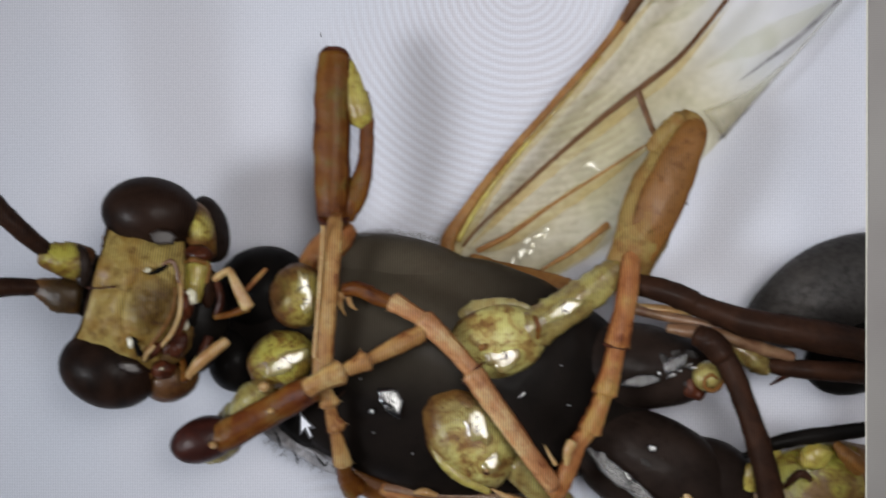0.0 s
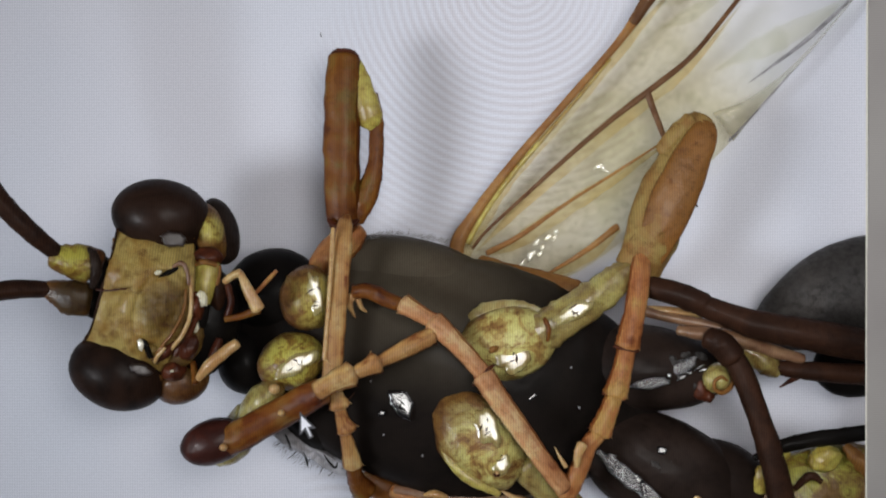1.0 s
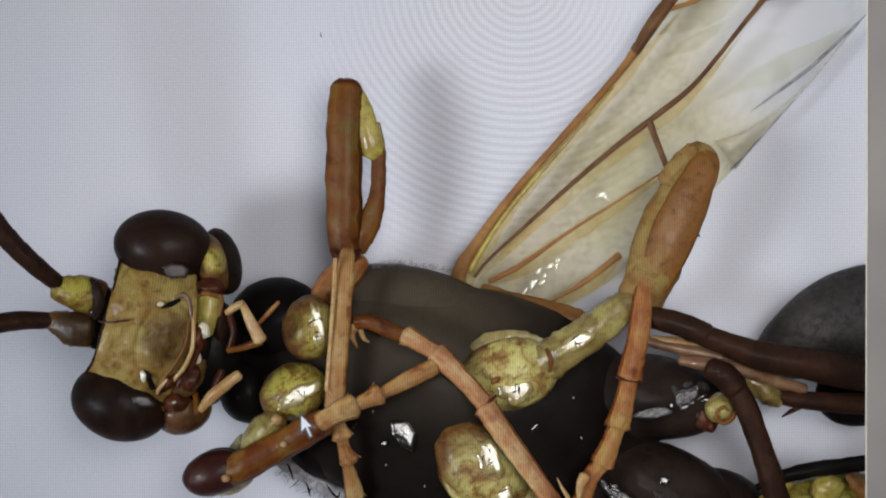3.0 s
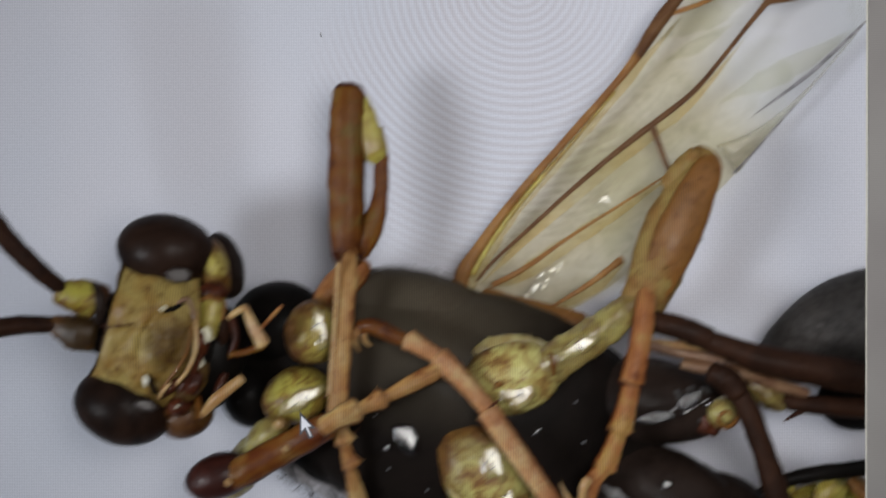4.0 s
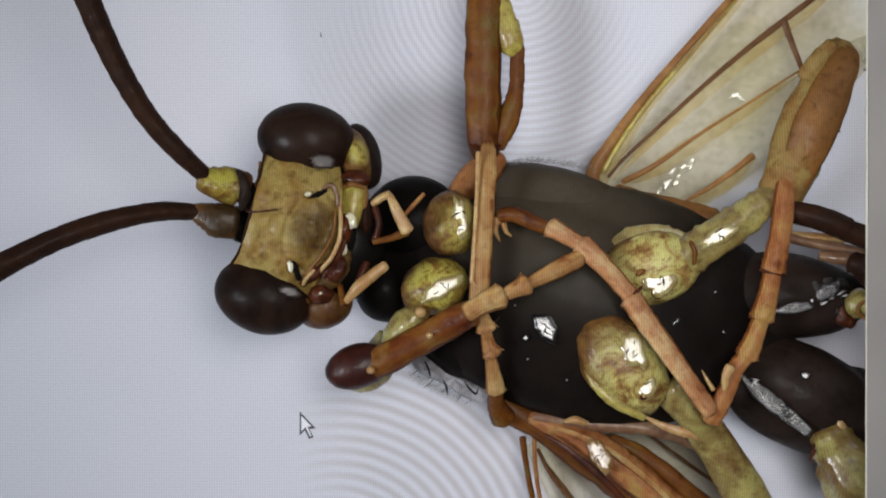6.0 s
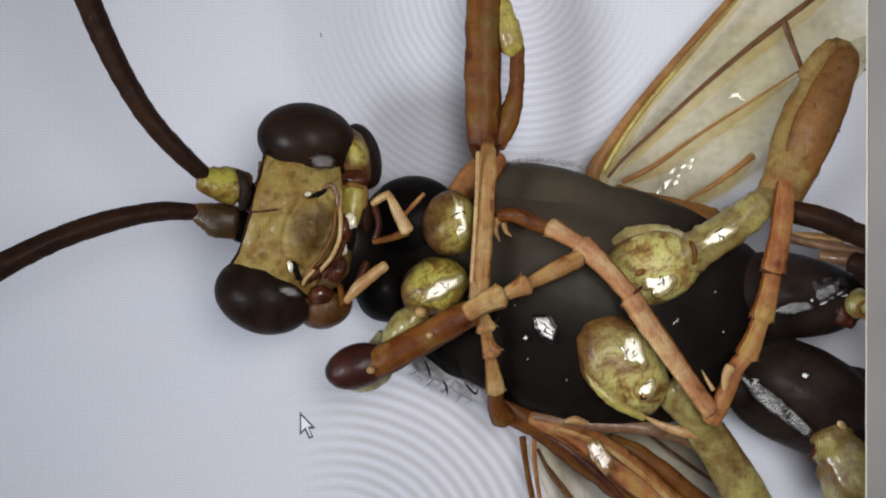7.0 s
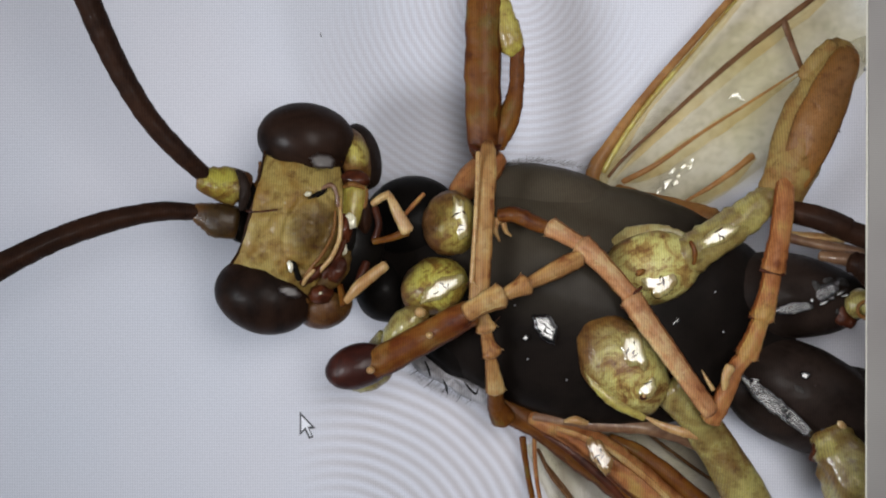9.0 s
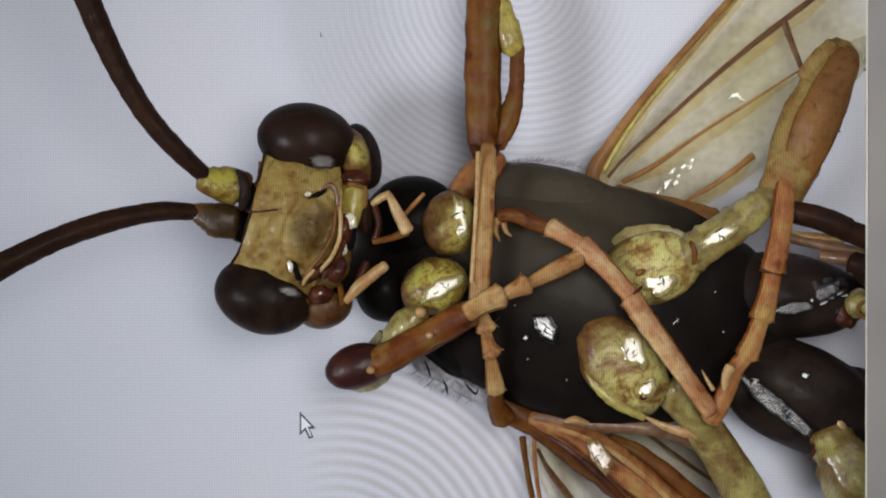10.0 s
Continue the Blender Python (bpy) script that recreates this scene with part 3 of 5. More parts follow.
limb("face_rim", head, UMBER, [(-38.1, 21.5, 24, 0.3), (-39.5, 12.7, 26.6, 0.2), (-41.2, 6.7, 27, 0.3), (-43.3, 0.1, 26, 0.2), (-46.5, -4.5, 22.6, 0.4)], "dark rim of the face", lump=0.25)
limb("face_rim", head, BRICK, [(-37.8, 21.7, 24, 0.2), (-31.8, 19.9, 26, 0.3), (-26.3, 18.9, 25.6, 0.4), (-22.1, 19.1, 23.6, 0.7)], "dark red rim of the face", lump=0.25, seed=2)
limb("face_rim", head, BRICK, [(-46.5, -5, 22.6, 0.2), (-40.4, -7.7, 24.6, 0.4), (-34.3, -9.3, 25, 0.4), (-29, -11.3, 23, 0.6)], "dark red rim of the face", lump=0.25, seed=3)
limb("mouth_fold", head, PINK_TAN, [(-26.5, 10.6, 27.8, 0.24), (-25.3, 12.8, 28.2, 0.42), (-23.4, 13.5, 28.4, 0.48), (-22.4, 11.5, 28.4, 0.42), (-22.2, 9, 28.2, 0.3)], "pinkish fold of the lip", lump=0.15, seed=4)
limb("mouth_fold", head, RED, [(-21.1, 7.3, 26.8, 0.4), (-20.8, 2.5, 27.2, 0.5), (-22.5, -1.8, 27, 0.6), (-25.5, -5.9, 26, 0.7)], "dark red fold of the lip", lump=0.25, seed=5)
part("face", face_plate(), FACE_LIP, head, "mottled yellow face shield")
limb("mandible", head, CREAM, [(-22, 10.7, 27.5, 0.3), (-21.6, 6.3, 28.5, 0.45), (-21.9, 2, 28.8, 0.45), (-23.6, -1.8, 28.4, 0.45), (-25.9, -4.4, 27.4, 0.45), (-27.7, -6.4, 26, 0.38)], "pale curved jaw edge", flat=0.8)
limb("mouth_cleft", head, BLACK, [(-28.4, 10.6, 28.6, 0.2), (-26.7, 11.3, 28.6, 0.6), (-24.6, 12.5, 28.2, 0.4)], "black cleft beside the lip", lump=0.2)
limb("mouth_cleft", head, BLACK, [(-31.9, -2.3, 28.2, 0.2), (-31.3, -3.9, 28, 0.6), (-30.5, -6.4, 27, 0.6)], "black cleft beside the lip", lump=0.2)
limb("mouth_cleft", head, RED, [(-30.2, -7.1, 25, 1), (-27.4, -5.4, 26.5, 1.1), (-25.4, -3.5, 27, 0.7)], lump=0.2)
limb("brow_seam", head, RED, [(-41.4, 8, 29.3, 0.2), (-39, 7.8, 30, 0.2), (-34.7, 8.2, 30.9, 0.2)], lump=0.2)
egg("jaw_joint", head, RED, (-18.7, 14.9, 23.5, 3.2, 2.1), 2.6, -10, "red-brown jaw joint", lump=0.12)
egg("jaw_joint", head, RED, (-26.2, -9.6, 24, 2.7, 2.2), 2.6, 10, "red-brown jaw joint", lump=0.12, seed=4)
limb("maxilla", head, LEMON, [(-18.9, 13.5, 24, 2.4), (-19.1, 10.8, 24.5, 2.4), (-19.5, 7.6, 24.8, 2.1), (-19.7, 5.2, 24.5, 1.5)], "pale yellow mouth plate", flat=0.7)
limb("maxilla_seam", head, BRICK, [(-21.2, 13.3, 25.4, 0.4), (-19.2, 13.8, 26.4, 0.6), (-16.8, 13.1, 25.4, 0.4)], lump=0.2)
limb("maxilla_side", head, BRICK, [(-16.5, 12.8, 24, 0.5), (-16.7, 9.8, 24.6, 0.5), (-17.8, 6.4, 24.4, 0.4)], lump=0.15)
egg("mouth_lobe", head, RED, (-22.4, -4.5, 26, 1.9, 2.9), 2.4, -25, lump=0.15)
egg("mouth_lobe", head, RED, (-20.7, 4.3, 26.5, 1.4, 2.9), 2.2, 0, lump=0.15, seed=4)
egg("mouth_lobe", head, UMBER, (-16.9, 6.8, 23, 1.7, 3.6), 2.4, 0, lump=0.1, seed=6)
limb("maxilla", head, LIP, [(-27.2, -8.9, 23, 1.2), (-24.3, -6.2, 25, 2.3), (-21.9, -3, 25.4, 2.2), (-20.8, -0.1, 24.5, 1.1)], "brownish mouth plate", flat=0.6)
# White glints of the mouth parts, put in as small pale eggs.
egg("painted_glint", head, PALE_GLINT, (-19.5, 5.9, 27.6, 1.3, 1.6), 0.6, 10, "pale patch standing in for a glint", lump=0.3)
egg("painted_glint", head, PALE_GLINT, (-21.1, -0.1, 26.6, 0.7, 1.2), 0.5, -10, "pale patch standing in for a glint", lump=0.3, seed=3)
egg("painted_glint", head, PALE_GLINT, (-28.4, 11.6, 29.4, 0.8, 0.5), 0.4, 20, lump=0.3, seed=5)
egg("painted_glint", head, PALE_GLINT, (-32.2, -3.6, 28.8, 0.6, 1.3), 0.4, 10, lump=0.3, seed=6)
egg("painted_glint", head, PALE_GLINT, (-26, -9.4, 26.7, 0.4, 0.3), 0.4, 10, lump=0.3, seed=7)
limb("lip_groove", head, BRICK, [(-22.7, 8, 28.4, 0.28), (-23.1, 3.7, 28.8, 0.35), (-25, -0.4, 28.6, 0.35), (-28.2, -4.4, 27.6, 0.42), (-29.5, -6.4, 26.6, 0.35)], "red-brown edge of the lip", lump=0.3, seed=3)
limb("jaw_spur", head, CREAM, [(-29.8, -7.6, 26.4, 0.36), (-29, -6.3, 27.6, 0.42), (-27.2, -4.4, 28.2, 0.3)], "pale jaw tip", flat=0.7, lump=0.1)
limb("labium", head, BLACK, [(-20.5, 5, 24, 1.9), (-20.8, 1.3, 24.5, 1.8), (-22.1, -2.3, 24, 1.2)], flat=0.7)
limb("palp", head, CREAM, [(-14.9, 9.6, 26, 0.7), (-13.1, 10.9, 27, 0.8), (-11.4, 11.6, 27.5, 0.8)], "jointed cream mouth feeler")
limb("palp", head, CREAM, [(-11.4, 11.4, 27.5, 0.7), (-9.7, 7.9, 28, 1.1), (-7.6, 3.9, 28, 1.4)], flat=0.6)
limb("palp", head, RUST, [(-7.7, 3.7, 27, 1), (-11.3, 2.3, 26.5, 0.7), (-14.8, 1.6, 26, 0.6)])
limb("palp", head, RED, [(-14.5, 8.8, 25, 0.7), (-13.7, 5.2, 25.5, 0.7), (-14.7, 1.8, 25, 0.7)])
limb("palp", head, AMBER, [(-8.2, 7.3, 26, 0.4), (-5.9, 9.8, 25.5, 0.5), (-4.1, 11.8, 25, 0.4)])
limb("palp", head, CREAM, [(-12.3, -3.5, 27, 1.1), (-15.4, -5.9, 27.8, 1.2), (-18.2, -8.3, 27.4, 1.2), (-20.7, -11.2, 26, 0.7)], "jointed cream mouth feeler", flat=0.7)
limb("palp", head, RUST, [(-21.2, -11.9, 26, 0.8), (-21.6, -9.8, 25, 0.7), (-22.1, -7.8, 24, 0.6)])
limb("palp", head, RED, [(-16.5, -2.9, 24, 0.8), (-17.4, -5.9, 24.5, 1.1), (-18.4, -8.6, 24, 0.7)])
limb("scape", head, SCAPE_A, [(-52, 14.8, 26, 2.1), (-49.7, 14.4, 25.5, 3.1), (-46.6, 13.7, 25, 3.8), (-43.6, 13, 24.5, 3.9), (-42.7, 12.5, 24, 2.9)], "lemon yellow antenna base", flat=0.8, blunt=0.25)
limb("scape_collar", head, BROWN_BLACK, [(-43.9, 16.6, 26, 0.5), (-42.4, 14.7, 27.2, 1.1), (-42, 11.5, 27.4, 1.1), (-42.9, 8.5, 26.6, 0.7)], "dark collar of the antenna base", lump=0.15)
limb("scape", head, SCAPE_B, [(-53.4, 8.2, 25, 1.8), (-51.1, 7.3, 24.5, 2.9), (-47.8, 6.1, 24, 4), (-44.9, 5.7, 23.5, 3.9)], "umber brown antenna base", flat=0.8, blunt=0.3, seed=3)
limb("scape_ring", head, BLACK, [(-43.5, 15, 22, 1.5), (-42.2, 12.9, 22.5, 1.6), (-42.5, 10.1, 22, 1.5)], flat=0.8)
limb("scape_ring", head, BLACK, [(-44.1, 8.5, 21, 1.5), (-44.8, 5.3, 21.5, 1.8), (-46.1, 3.1, 21, 1.5)], flat=0.8)
egg("socket", head, BLACK, (-41.9, 10.9, 21, 2.2, 4.2), 4.5, 8, "black antenna socket", lump=0.06)
egg("socket", head, BLACK, (-44.2, 4.8, 20.5, 2.5, 3.7), 4.5, 12, "black antenna socket", lump=0.06, seed=2)
limb("flagellum", head, UMBER, [(-50.6, 15.5, 26, 1.7), (-54.5, 19.4, 29, 2), (-58.6, 23.9, 31, 2.1), (-62.4, 29.1, 33, 2.2), (-65.6, 34.9, 35, 2.3), (-68.4, 41.1, 37, 2.4), (-70.7, 47.2, 39, 2.5), (-72.8, 53.2, 41, 2.5), (-75.5, 60.6, 42, 2.5), (-78.4, 68.6, 42, 2.4)],
     "dark brown ringed antenna", rings=0.05, ring_len=4.2, steps=14, lump=0.02)
limb("flagellum", head, UMBER, [(-52.9, 7.9, 25, 1.7), (-58.8, 8, 28, 2), (-64.8, 7, 31, 2.1), (-71.3, 5.2, 33, 2.3), (-78.2, 2.6, 35, 2.3), (-84.5, -0.5, 37, 2.4), (-89.9, -3.7, 39, 2.5), (-96, -7.7, 41, 2.5), (-103.5, -12.2, 42, 2.4)],
     "dark brown ringed antenna", rings=0.05, ring_len=4.2, steps=14, lump=0.02, seed=5)

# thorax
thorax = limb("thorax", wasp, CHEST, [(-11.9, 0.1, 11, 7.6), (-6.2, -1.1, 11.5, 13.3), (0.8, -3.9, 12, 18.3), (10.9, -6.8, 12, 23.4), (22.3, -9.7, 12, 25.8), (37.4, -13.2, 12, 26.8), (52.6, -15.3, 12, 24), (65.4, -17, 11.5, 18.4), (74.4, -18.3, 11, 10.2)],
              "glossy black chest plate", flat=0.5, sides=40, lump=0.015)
egg("neck_plate", thorax, BLACK, (-6.2, 6.7, 12, 11.1, 9.6), 9.0, -10, lump=0.03)
egg("neck_plate", thorax, BLACK, (-13.2, -9, 11, 6.6, 7.6), 8.0, 15, lump=0.03, seed=2)
egg("side_plate", thorax, CHEST, (26.1, 8, 11, 23.5, 9.9), 9.0, -16, "dull flank with brownish haze painted on", lump=0.04)
egg("side_plate", thorax, BLACK, (2.6, -21.8, 10, 9.2, 6.6), 8.0, -35, lump=0.03, seed=6)
egg("hind_coxa", thorax, BROWN_BLACK, (77.1, -10.6, 12.5, 18.9, 9.6), 9.5, -4, "large black hind coxa", lump=0.03, tip=0.15)
egg("hind_coxa", thorax, BROWN_BLACK, (80.8, -33.3, 13, 20.8, 11.6), 10.5, -24, "large black hind coxa", lump=0.04, tip=0.05, seed=4)
egg("hind_coxa", thorax, BROWN_BLACK, (90.6, -35.5, 12, 14.2, 9.4), 9.0, -14, "large black hind coxa", lump=0.04, seed=9)
egg("tegula", thorax, ASH, (-2, -26.9, 10, 7.4, 2.5), 4.0, -30, "grey fuzzy wing base", lump=0.3, seed=1)
egg("tegula", thorax, ASH, (7.4, -31.7, 10, 7.6, 2.5), 4.0, -24, "grey fuzzy wing base", lump=0.3, seed=3)
limb("tegula_bristle", thorax, BLACK, [(4.7, -29.3, 16, 0.12), (6, -30.9, 17, 0.24), (7.2, -31.9, 17, 0.24), (7.7, -30.8, 16.5, 0.12)], "curled black bristle")
limb("tegula_bristle", thorax, BLACK, [(-4, -24.9, 15, 0.18), (-3.2, -26.6, 15.5, 0.24), (-2.8, -28.4, 15, 0.1)])
limb("tegula_bristle", thorax, BLACK, [(0, -28.9, 15, 0.1), (0.7, -30.4, 15.5, 0.24), (1, -32.2, 15, 0.1)])


def glint_facet(parent, mat, place, high, turn, seed):
    """A slightly raised, smooth and shiny facet added to the shell, tilted so that it mirrors the lamp."""
    at = Vector(place[:3]) + Vector((-12, -6, 0))
    lean = ((Vector((0, 0, 300)) - at).normalized() + (Vector(RING_LAMP) - at).normalized()).normalized()
    turned = Vector((0, 0, 1)).rotation_difference(lean).to_matrix()
    bm = bmesh.new()
    levels = ((1.0, -1.5), (0.97, 0.2), (0.86, 0.75), (0.62, 0.93), (0.3, 0.99))
    sides, rings = 40, []
    for far, up in levels:
        ring = []
        for k in range(sides):
            a = 2 * math.pi * k / sides
            q = Vector((math.cos(a), math.sin(a), 0))
            f = far * (1 + 0.30 * noise.noise(q * 1.3 + Vector((seed, 0, 0))) + 0.22 * noise.noise(q * 3.7 + Vector((0, seed, 0))))
            v = Vector((q.x * f * place[3], q.y * f * place[4], up * high))
            v.z += 0.10 * high * noise.noise(v * 0.8 + Vector((0, 0, seed)))
            ring.append(bm.verts.new(v * MM))
        rings.append(ring)
    for ra, rb in zip(rings, rings[1:]):
        for k in range(sides):
            bm.faces.new((ra[k], ra[(k + 1) % sides], rb[(k + 1) % sides], rb[k]))
    bm.faces.new(rings[-1])
    bm.faces.new(rings[0][::-1])
    bm.transform(Matrix.Rotation(radians(turn), 4, "Z"))
    bm.transform(Matrix.Translation(Vector(place[:3]) * MM) @ turned.to_4x4())
    chance = random.Random(int(seed * 7) + 3)
    if max(place[3], place[4]) > 2.6 and mat not in (PALE_GLINT, GLINT_EYE, WRINKLED):
        stand = Matrix.Translation(Vector(place[:3]) * MM) @ turned.to_4x4() @ Matrix.Rotation(radians(turn), 4, "Z")
        # thin dark lines added to break up the glint
        for k in range(4):
            a, f = chance.uniform(0, 6.28), chance.uniform(0.1, 0.6)
            x, y, long = math.cos(a) * f * place[3], math.sin(a) * f * place[4], chance.uniform(0.5, 1.2)
            b = chance.uniform(0, 3.14)
            dx, dy = math.cos(b) * long, math.sin(b) * long
            line = tube([(x - dx, y - dy, high * 0.9, 0.05), (x + chance.uniform(-0.3, 0.3), y + chance.uniform(-0.3, 0.3), high * 1.0, 0.16), (x + dx, y + dy, high * 0.9, 0.05)],
                        sides=6, steps=3, lump=0.2)
            line.transform(stand)
            part("glint_break", line, BLACK if mat is GLINT_BLACK else UMBER, parent)
    return part("glint_facet", bm, mat, parent, "raised facet added to carry a glint")


glint_facet(thorax, GLINT_BLACK, (22, -16.8, 24.9, 2.4, 3.6), 0.5, 30, 1)
glint_facet(thorax, GLINT_BLACK, (17.7, -19, 24.4, 0.7, 0.7), 0.3, 30, 2)
for x, y in ((18.2, -23.6), (30.6, -23.4), (15.4, -12.1), (26.5, -28.1), (58.4, -9.2), (60.1, -17.8)):
    part("dust_grain", blob((x, y, 24.2), (0.26, 0.18, 0.2), x * 50, 0.3, seed=y), ASH, thorax)
glint_facet(thorax, GLINT_BLACK, (49.2, -14.4, 24, 1.7, 2.4), 0.3, 10, 9)
rng = random.Random(5)


def flecks(parent, mat, start, end, wide, count, turn):
    """A broken streak of small glint facets from start to end."""
    for k in range(count):
        f = (k + rng.uniform(0.1, 0.9)) / count
        place = [a * (1 - f) + b * f for a, b in zip(start[:3], end[:3])]
        fat = math.sin(math.pi * (0.12 + 0.76 * f)) * wide
        place = [place[0] + rng.uniform(-1, 1) * fat * 0.5, place[1] + rng.uniform(-1, 1) * fat * 0.5, place[2]]
        glint_facet(parent, mat, (*place, rng.uniform(0.4, 1.5), rng.uniform(0.2, 0.6)), 0.3, turn + rng.uniform(-30, 30), k + turn)


glint_facet(thorax, WRINKLED, (75.8, -12.8, 22.2, 4.6, 1.3), 0.4, 10, 31)
glint_facet(thorax, WRINKLED, (83, -9.2, 21.4, 3.7, 1.7), 0.4, 28, 32)
flecks(thorax, GLINT_BLACK, (75, -13.1, 22.2, 0.1), (88, -8.7, 20.8, 0.1), 3.2, 12, 14)
glint_facet(thorax, WRINKLED, (69, -31.5, 23.4, 6.3, 1.8), 0.4, -44, 33)
glint_facet(thorax, WRINKLED, (75.4, -36.6, 23.2, 5.1, 1.7), 0.4, -42, 34)
glint_facet(thorax, GLINT_BLACK, (72.1, -32.9, 23.8, 2.1, 1), 0.4, -40, 35)
flecks(thorax, GLINT_BLACK, (65.8, -27.6, 23.4, 0.1), (77.2, -37.9, 23.2, 0.1), 2.6, 14, -42)
glint_facet(head, GLINT_EYE, (-25.3, 18.5, 28.2, 3, 1.6), 0.4, -12, 41)
glint_facet(head, GLINT_EYE, (-32.5, -9, 28.2, 2.6, 1.1), 0.4, -14, 42)
glint_facet(thorax, GLINT_BLACK, (78.1, -27.2, 22.6, 1.1, 0.9), 0.4, -20, 6)
glint_facet(thorax, GLINT_BLACK, (82.8, -31.6, 22, 1.7, 1.1), 0.4, -20, 7)

for x, y, z, r in [(81, -8.2, 21, 1.1), (83.4, -7, 20, 1), (85.6, -12.8, 20, 1.1), (87.1, -7.3, 19, 1.2), (88.7, -14.7, 18, 1), (79.9, -30.3, 22.6, 1), (85.2, -35.9, 22, 1.3), (87.6, -31.7, 21.5, 1.1), (76.8, -30.3, 23, 0.9), (82.8, -38.9, 22, 1.1)]:
    part("crumb", blob((x, y, z), (r * 1.3, r * 0.7, 0.5), x * 37 % 180, 0.4, seed=x), CHARCOAL, thorax)

for x, y, z, dx, dy in ((-4, -26, 8, -3.5, -2.5), (-1, -28, 8, -3.5, -3.5), (2, -29.5, 8, -2.5, -3), (5, -30.5, 9, -2, -4), (8, -32, 9, -3, -3), (-7, -24, 8, -4, -1.5), (12, -34, 9, -1, -3.5)):
    part("bristle", tube([(x, y, z, 0.14), (x + dx * 0.5, y + dy * 0.6, z + 1.2, 0.11), (x + dx, y + dy, z + 1.0, 0.04)], sides=6, steps=3), UMBER, thorax)


def fringe(parent, mat, line, count, reach, lean, label):
    """Fine short hairs along a line of (x, y, z, spread) in mm, all in one mesh."""
    path, bm = spline(line, 12), bmesh.new()
    for k in range(count):
        q = path[rng.randrange(len(path))]
        root = Vector(q[:3]) + Vector((rng.uniform(-1, 1), rng.uniform(-1, 1), 0)) * q[3]
        way = Vector((lean[0] + rng.uniform(-0.6, 0.6), lean[1] + rng.uniform(-0.5, 0.5), 0.5)) * reach * rng.uniform(0.5, 1.2)
        side = way.cross(Vector((0, 0, 1))).normalized() * 0.04
        low = [bm.verts.new((root + side * c + Vector((0, 0, 0.07 * d))) * MM) for c, d in ((1, -1), (-1, -1), (0, 1))]
        mid = [bm.verts.new((root + way * 0.6 + Vector((0, 0, -0.1 * reach)) + (side * c + Vector((0, 0, 0.07 * d))) * 0.7) * MM) for c, d in ((1, -1), (-1, -1), (0, 1))]
        tip = bm.verts.new((root + way + Vector((0, 0, -0.35 * reach))) * MM)
        for j in range(3):
            n = (j + 1) % 3
            bm.faces.new((low[j], low[n], mid[n], mid[j]))
            bm.faces.new((mid[j], mid[n], tip))
    bmesh.ops.recalc_face_normals(bm, faces=bm.faces)
    return part("hair_fringe", bm, mat, parent, label)


fringe(thorax, FUZZ, [(10.1, 17.6, 16, 0.5), (17, 19.2, 16, 0.5), (24.4, 19.1, 16, 0.5), (31.9, 17.6, 16, 0.5)], 320, 1.3, (0.6, 0.4), "fine grey hairs on the flank")
fringe(thorax, FUZZ, [(-6.3, -27.5, 7, 1.5), (-1.2, -30.8, 7, 1.5), (5.9, -32.6, 8, 1.5), (14.9, -33.9, 8, 1.3)], 200, 2.0, (-0.5, -0.6), "fine grey hairs at the wing base")

# abdomen
abdomen = egg("abdomen", wasp, CHARCOAL, (121.2, 6.1, 9, 21.1, 10.9), 8.5, 24, "dull charcoal abdomen", lump=0.04, tip=-0.1)
egg("abdomen_band", abdomen, BLACK, (130.1, -5.4, 9, 16.6, 9.6), 8.0, 30, lump=0.04)
egg("abdomen_tip", abdomen, ABDOMEN_YELLOW, (116.2, -39.1, 13, 18.9, 12), 9.0, 8, "lime yellow and brown plate", lump=0.12, seed=2)
egg("abdomen_lobe", abdomen, LEMON, (113.8, -29.4, 20.5, 3.7, 2.7), 2.0, 20, "pale yellow lobe of the plate", lump=0.2, seed=5)
limb("abdomen_lobe", abdomen, LEMON, [(100.2, -36.6, 19, 1.5), (100.9, -32.9, 20, 2), (103.6, -29.7, 20, 1.6), (106.3, -28.4, 19, 0.9)], "pale yellow edge of the plate", flat=0.6, lump=0.12)
limb("abdomen_fold", abdomen, BRICK, [(118.6, -26.8, 20, 1), (120.7, -29.1, 21, 1.7), (123.8, -32, 21, 1.8)], "rust brown fold of the plate", lump=0.15, plain_shell=True)
limb("abdomen_fold", abdomen, UMBER, [(107.3, -35.7, 21, 0.6), (110.2, -32.8, 22, 0.9), (112.6, -34, 22, 0.6)], lump=0.2)
limb("abdomen_edge", abdomen, BLACK, [(98.9, -29.4, 19, 0.7), (104.5, -26.8, 20, 1.5), (111.1, -25.2, 20.5, 1.7), (118.4, -24.3, 20.5, 1.7), (127.2, -23.1, 20, 1.6)], "black edge of the plate", flat=0.8)

# fore leg, folded upright
leg = egg("fore_leg", wasp, DOME_A, (1.7, 5.5, 21, 6.1, 7), 6.0, 0, "yellow and rust folded fore leg", lump=0.06, ridge=0.05)
limb("trochanter", leg, AMBER, [(3.5, 12, 16, 2.7), (6.4, 15.3, 16, 3.5), (9.7, 17.8, 16, 3.5), (12.5, 20.3, 16, 2)], lump=0.06)
limb("femur", leg, RUST, [(9.6, 19.6, 17.5, 2.5), (8.9, 23.3, 18, 3.3), (8.7, 28.5, 18.5, 3.7), (8.8, 36.1, 18.5, 3.8), (8.9, 46, 18.5, 3.8), (9.1, 53.9, 18.5, 3.7), (9.2, 58.3, 18, 3.5)], "rust brown flattened femur", flat=0.6, blunt=0.3)
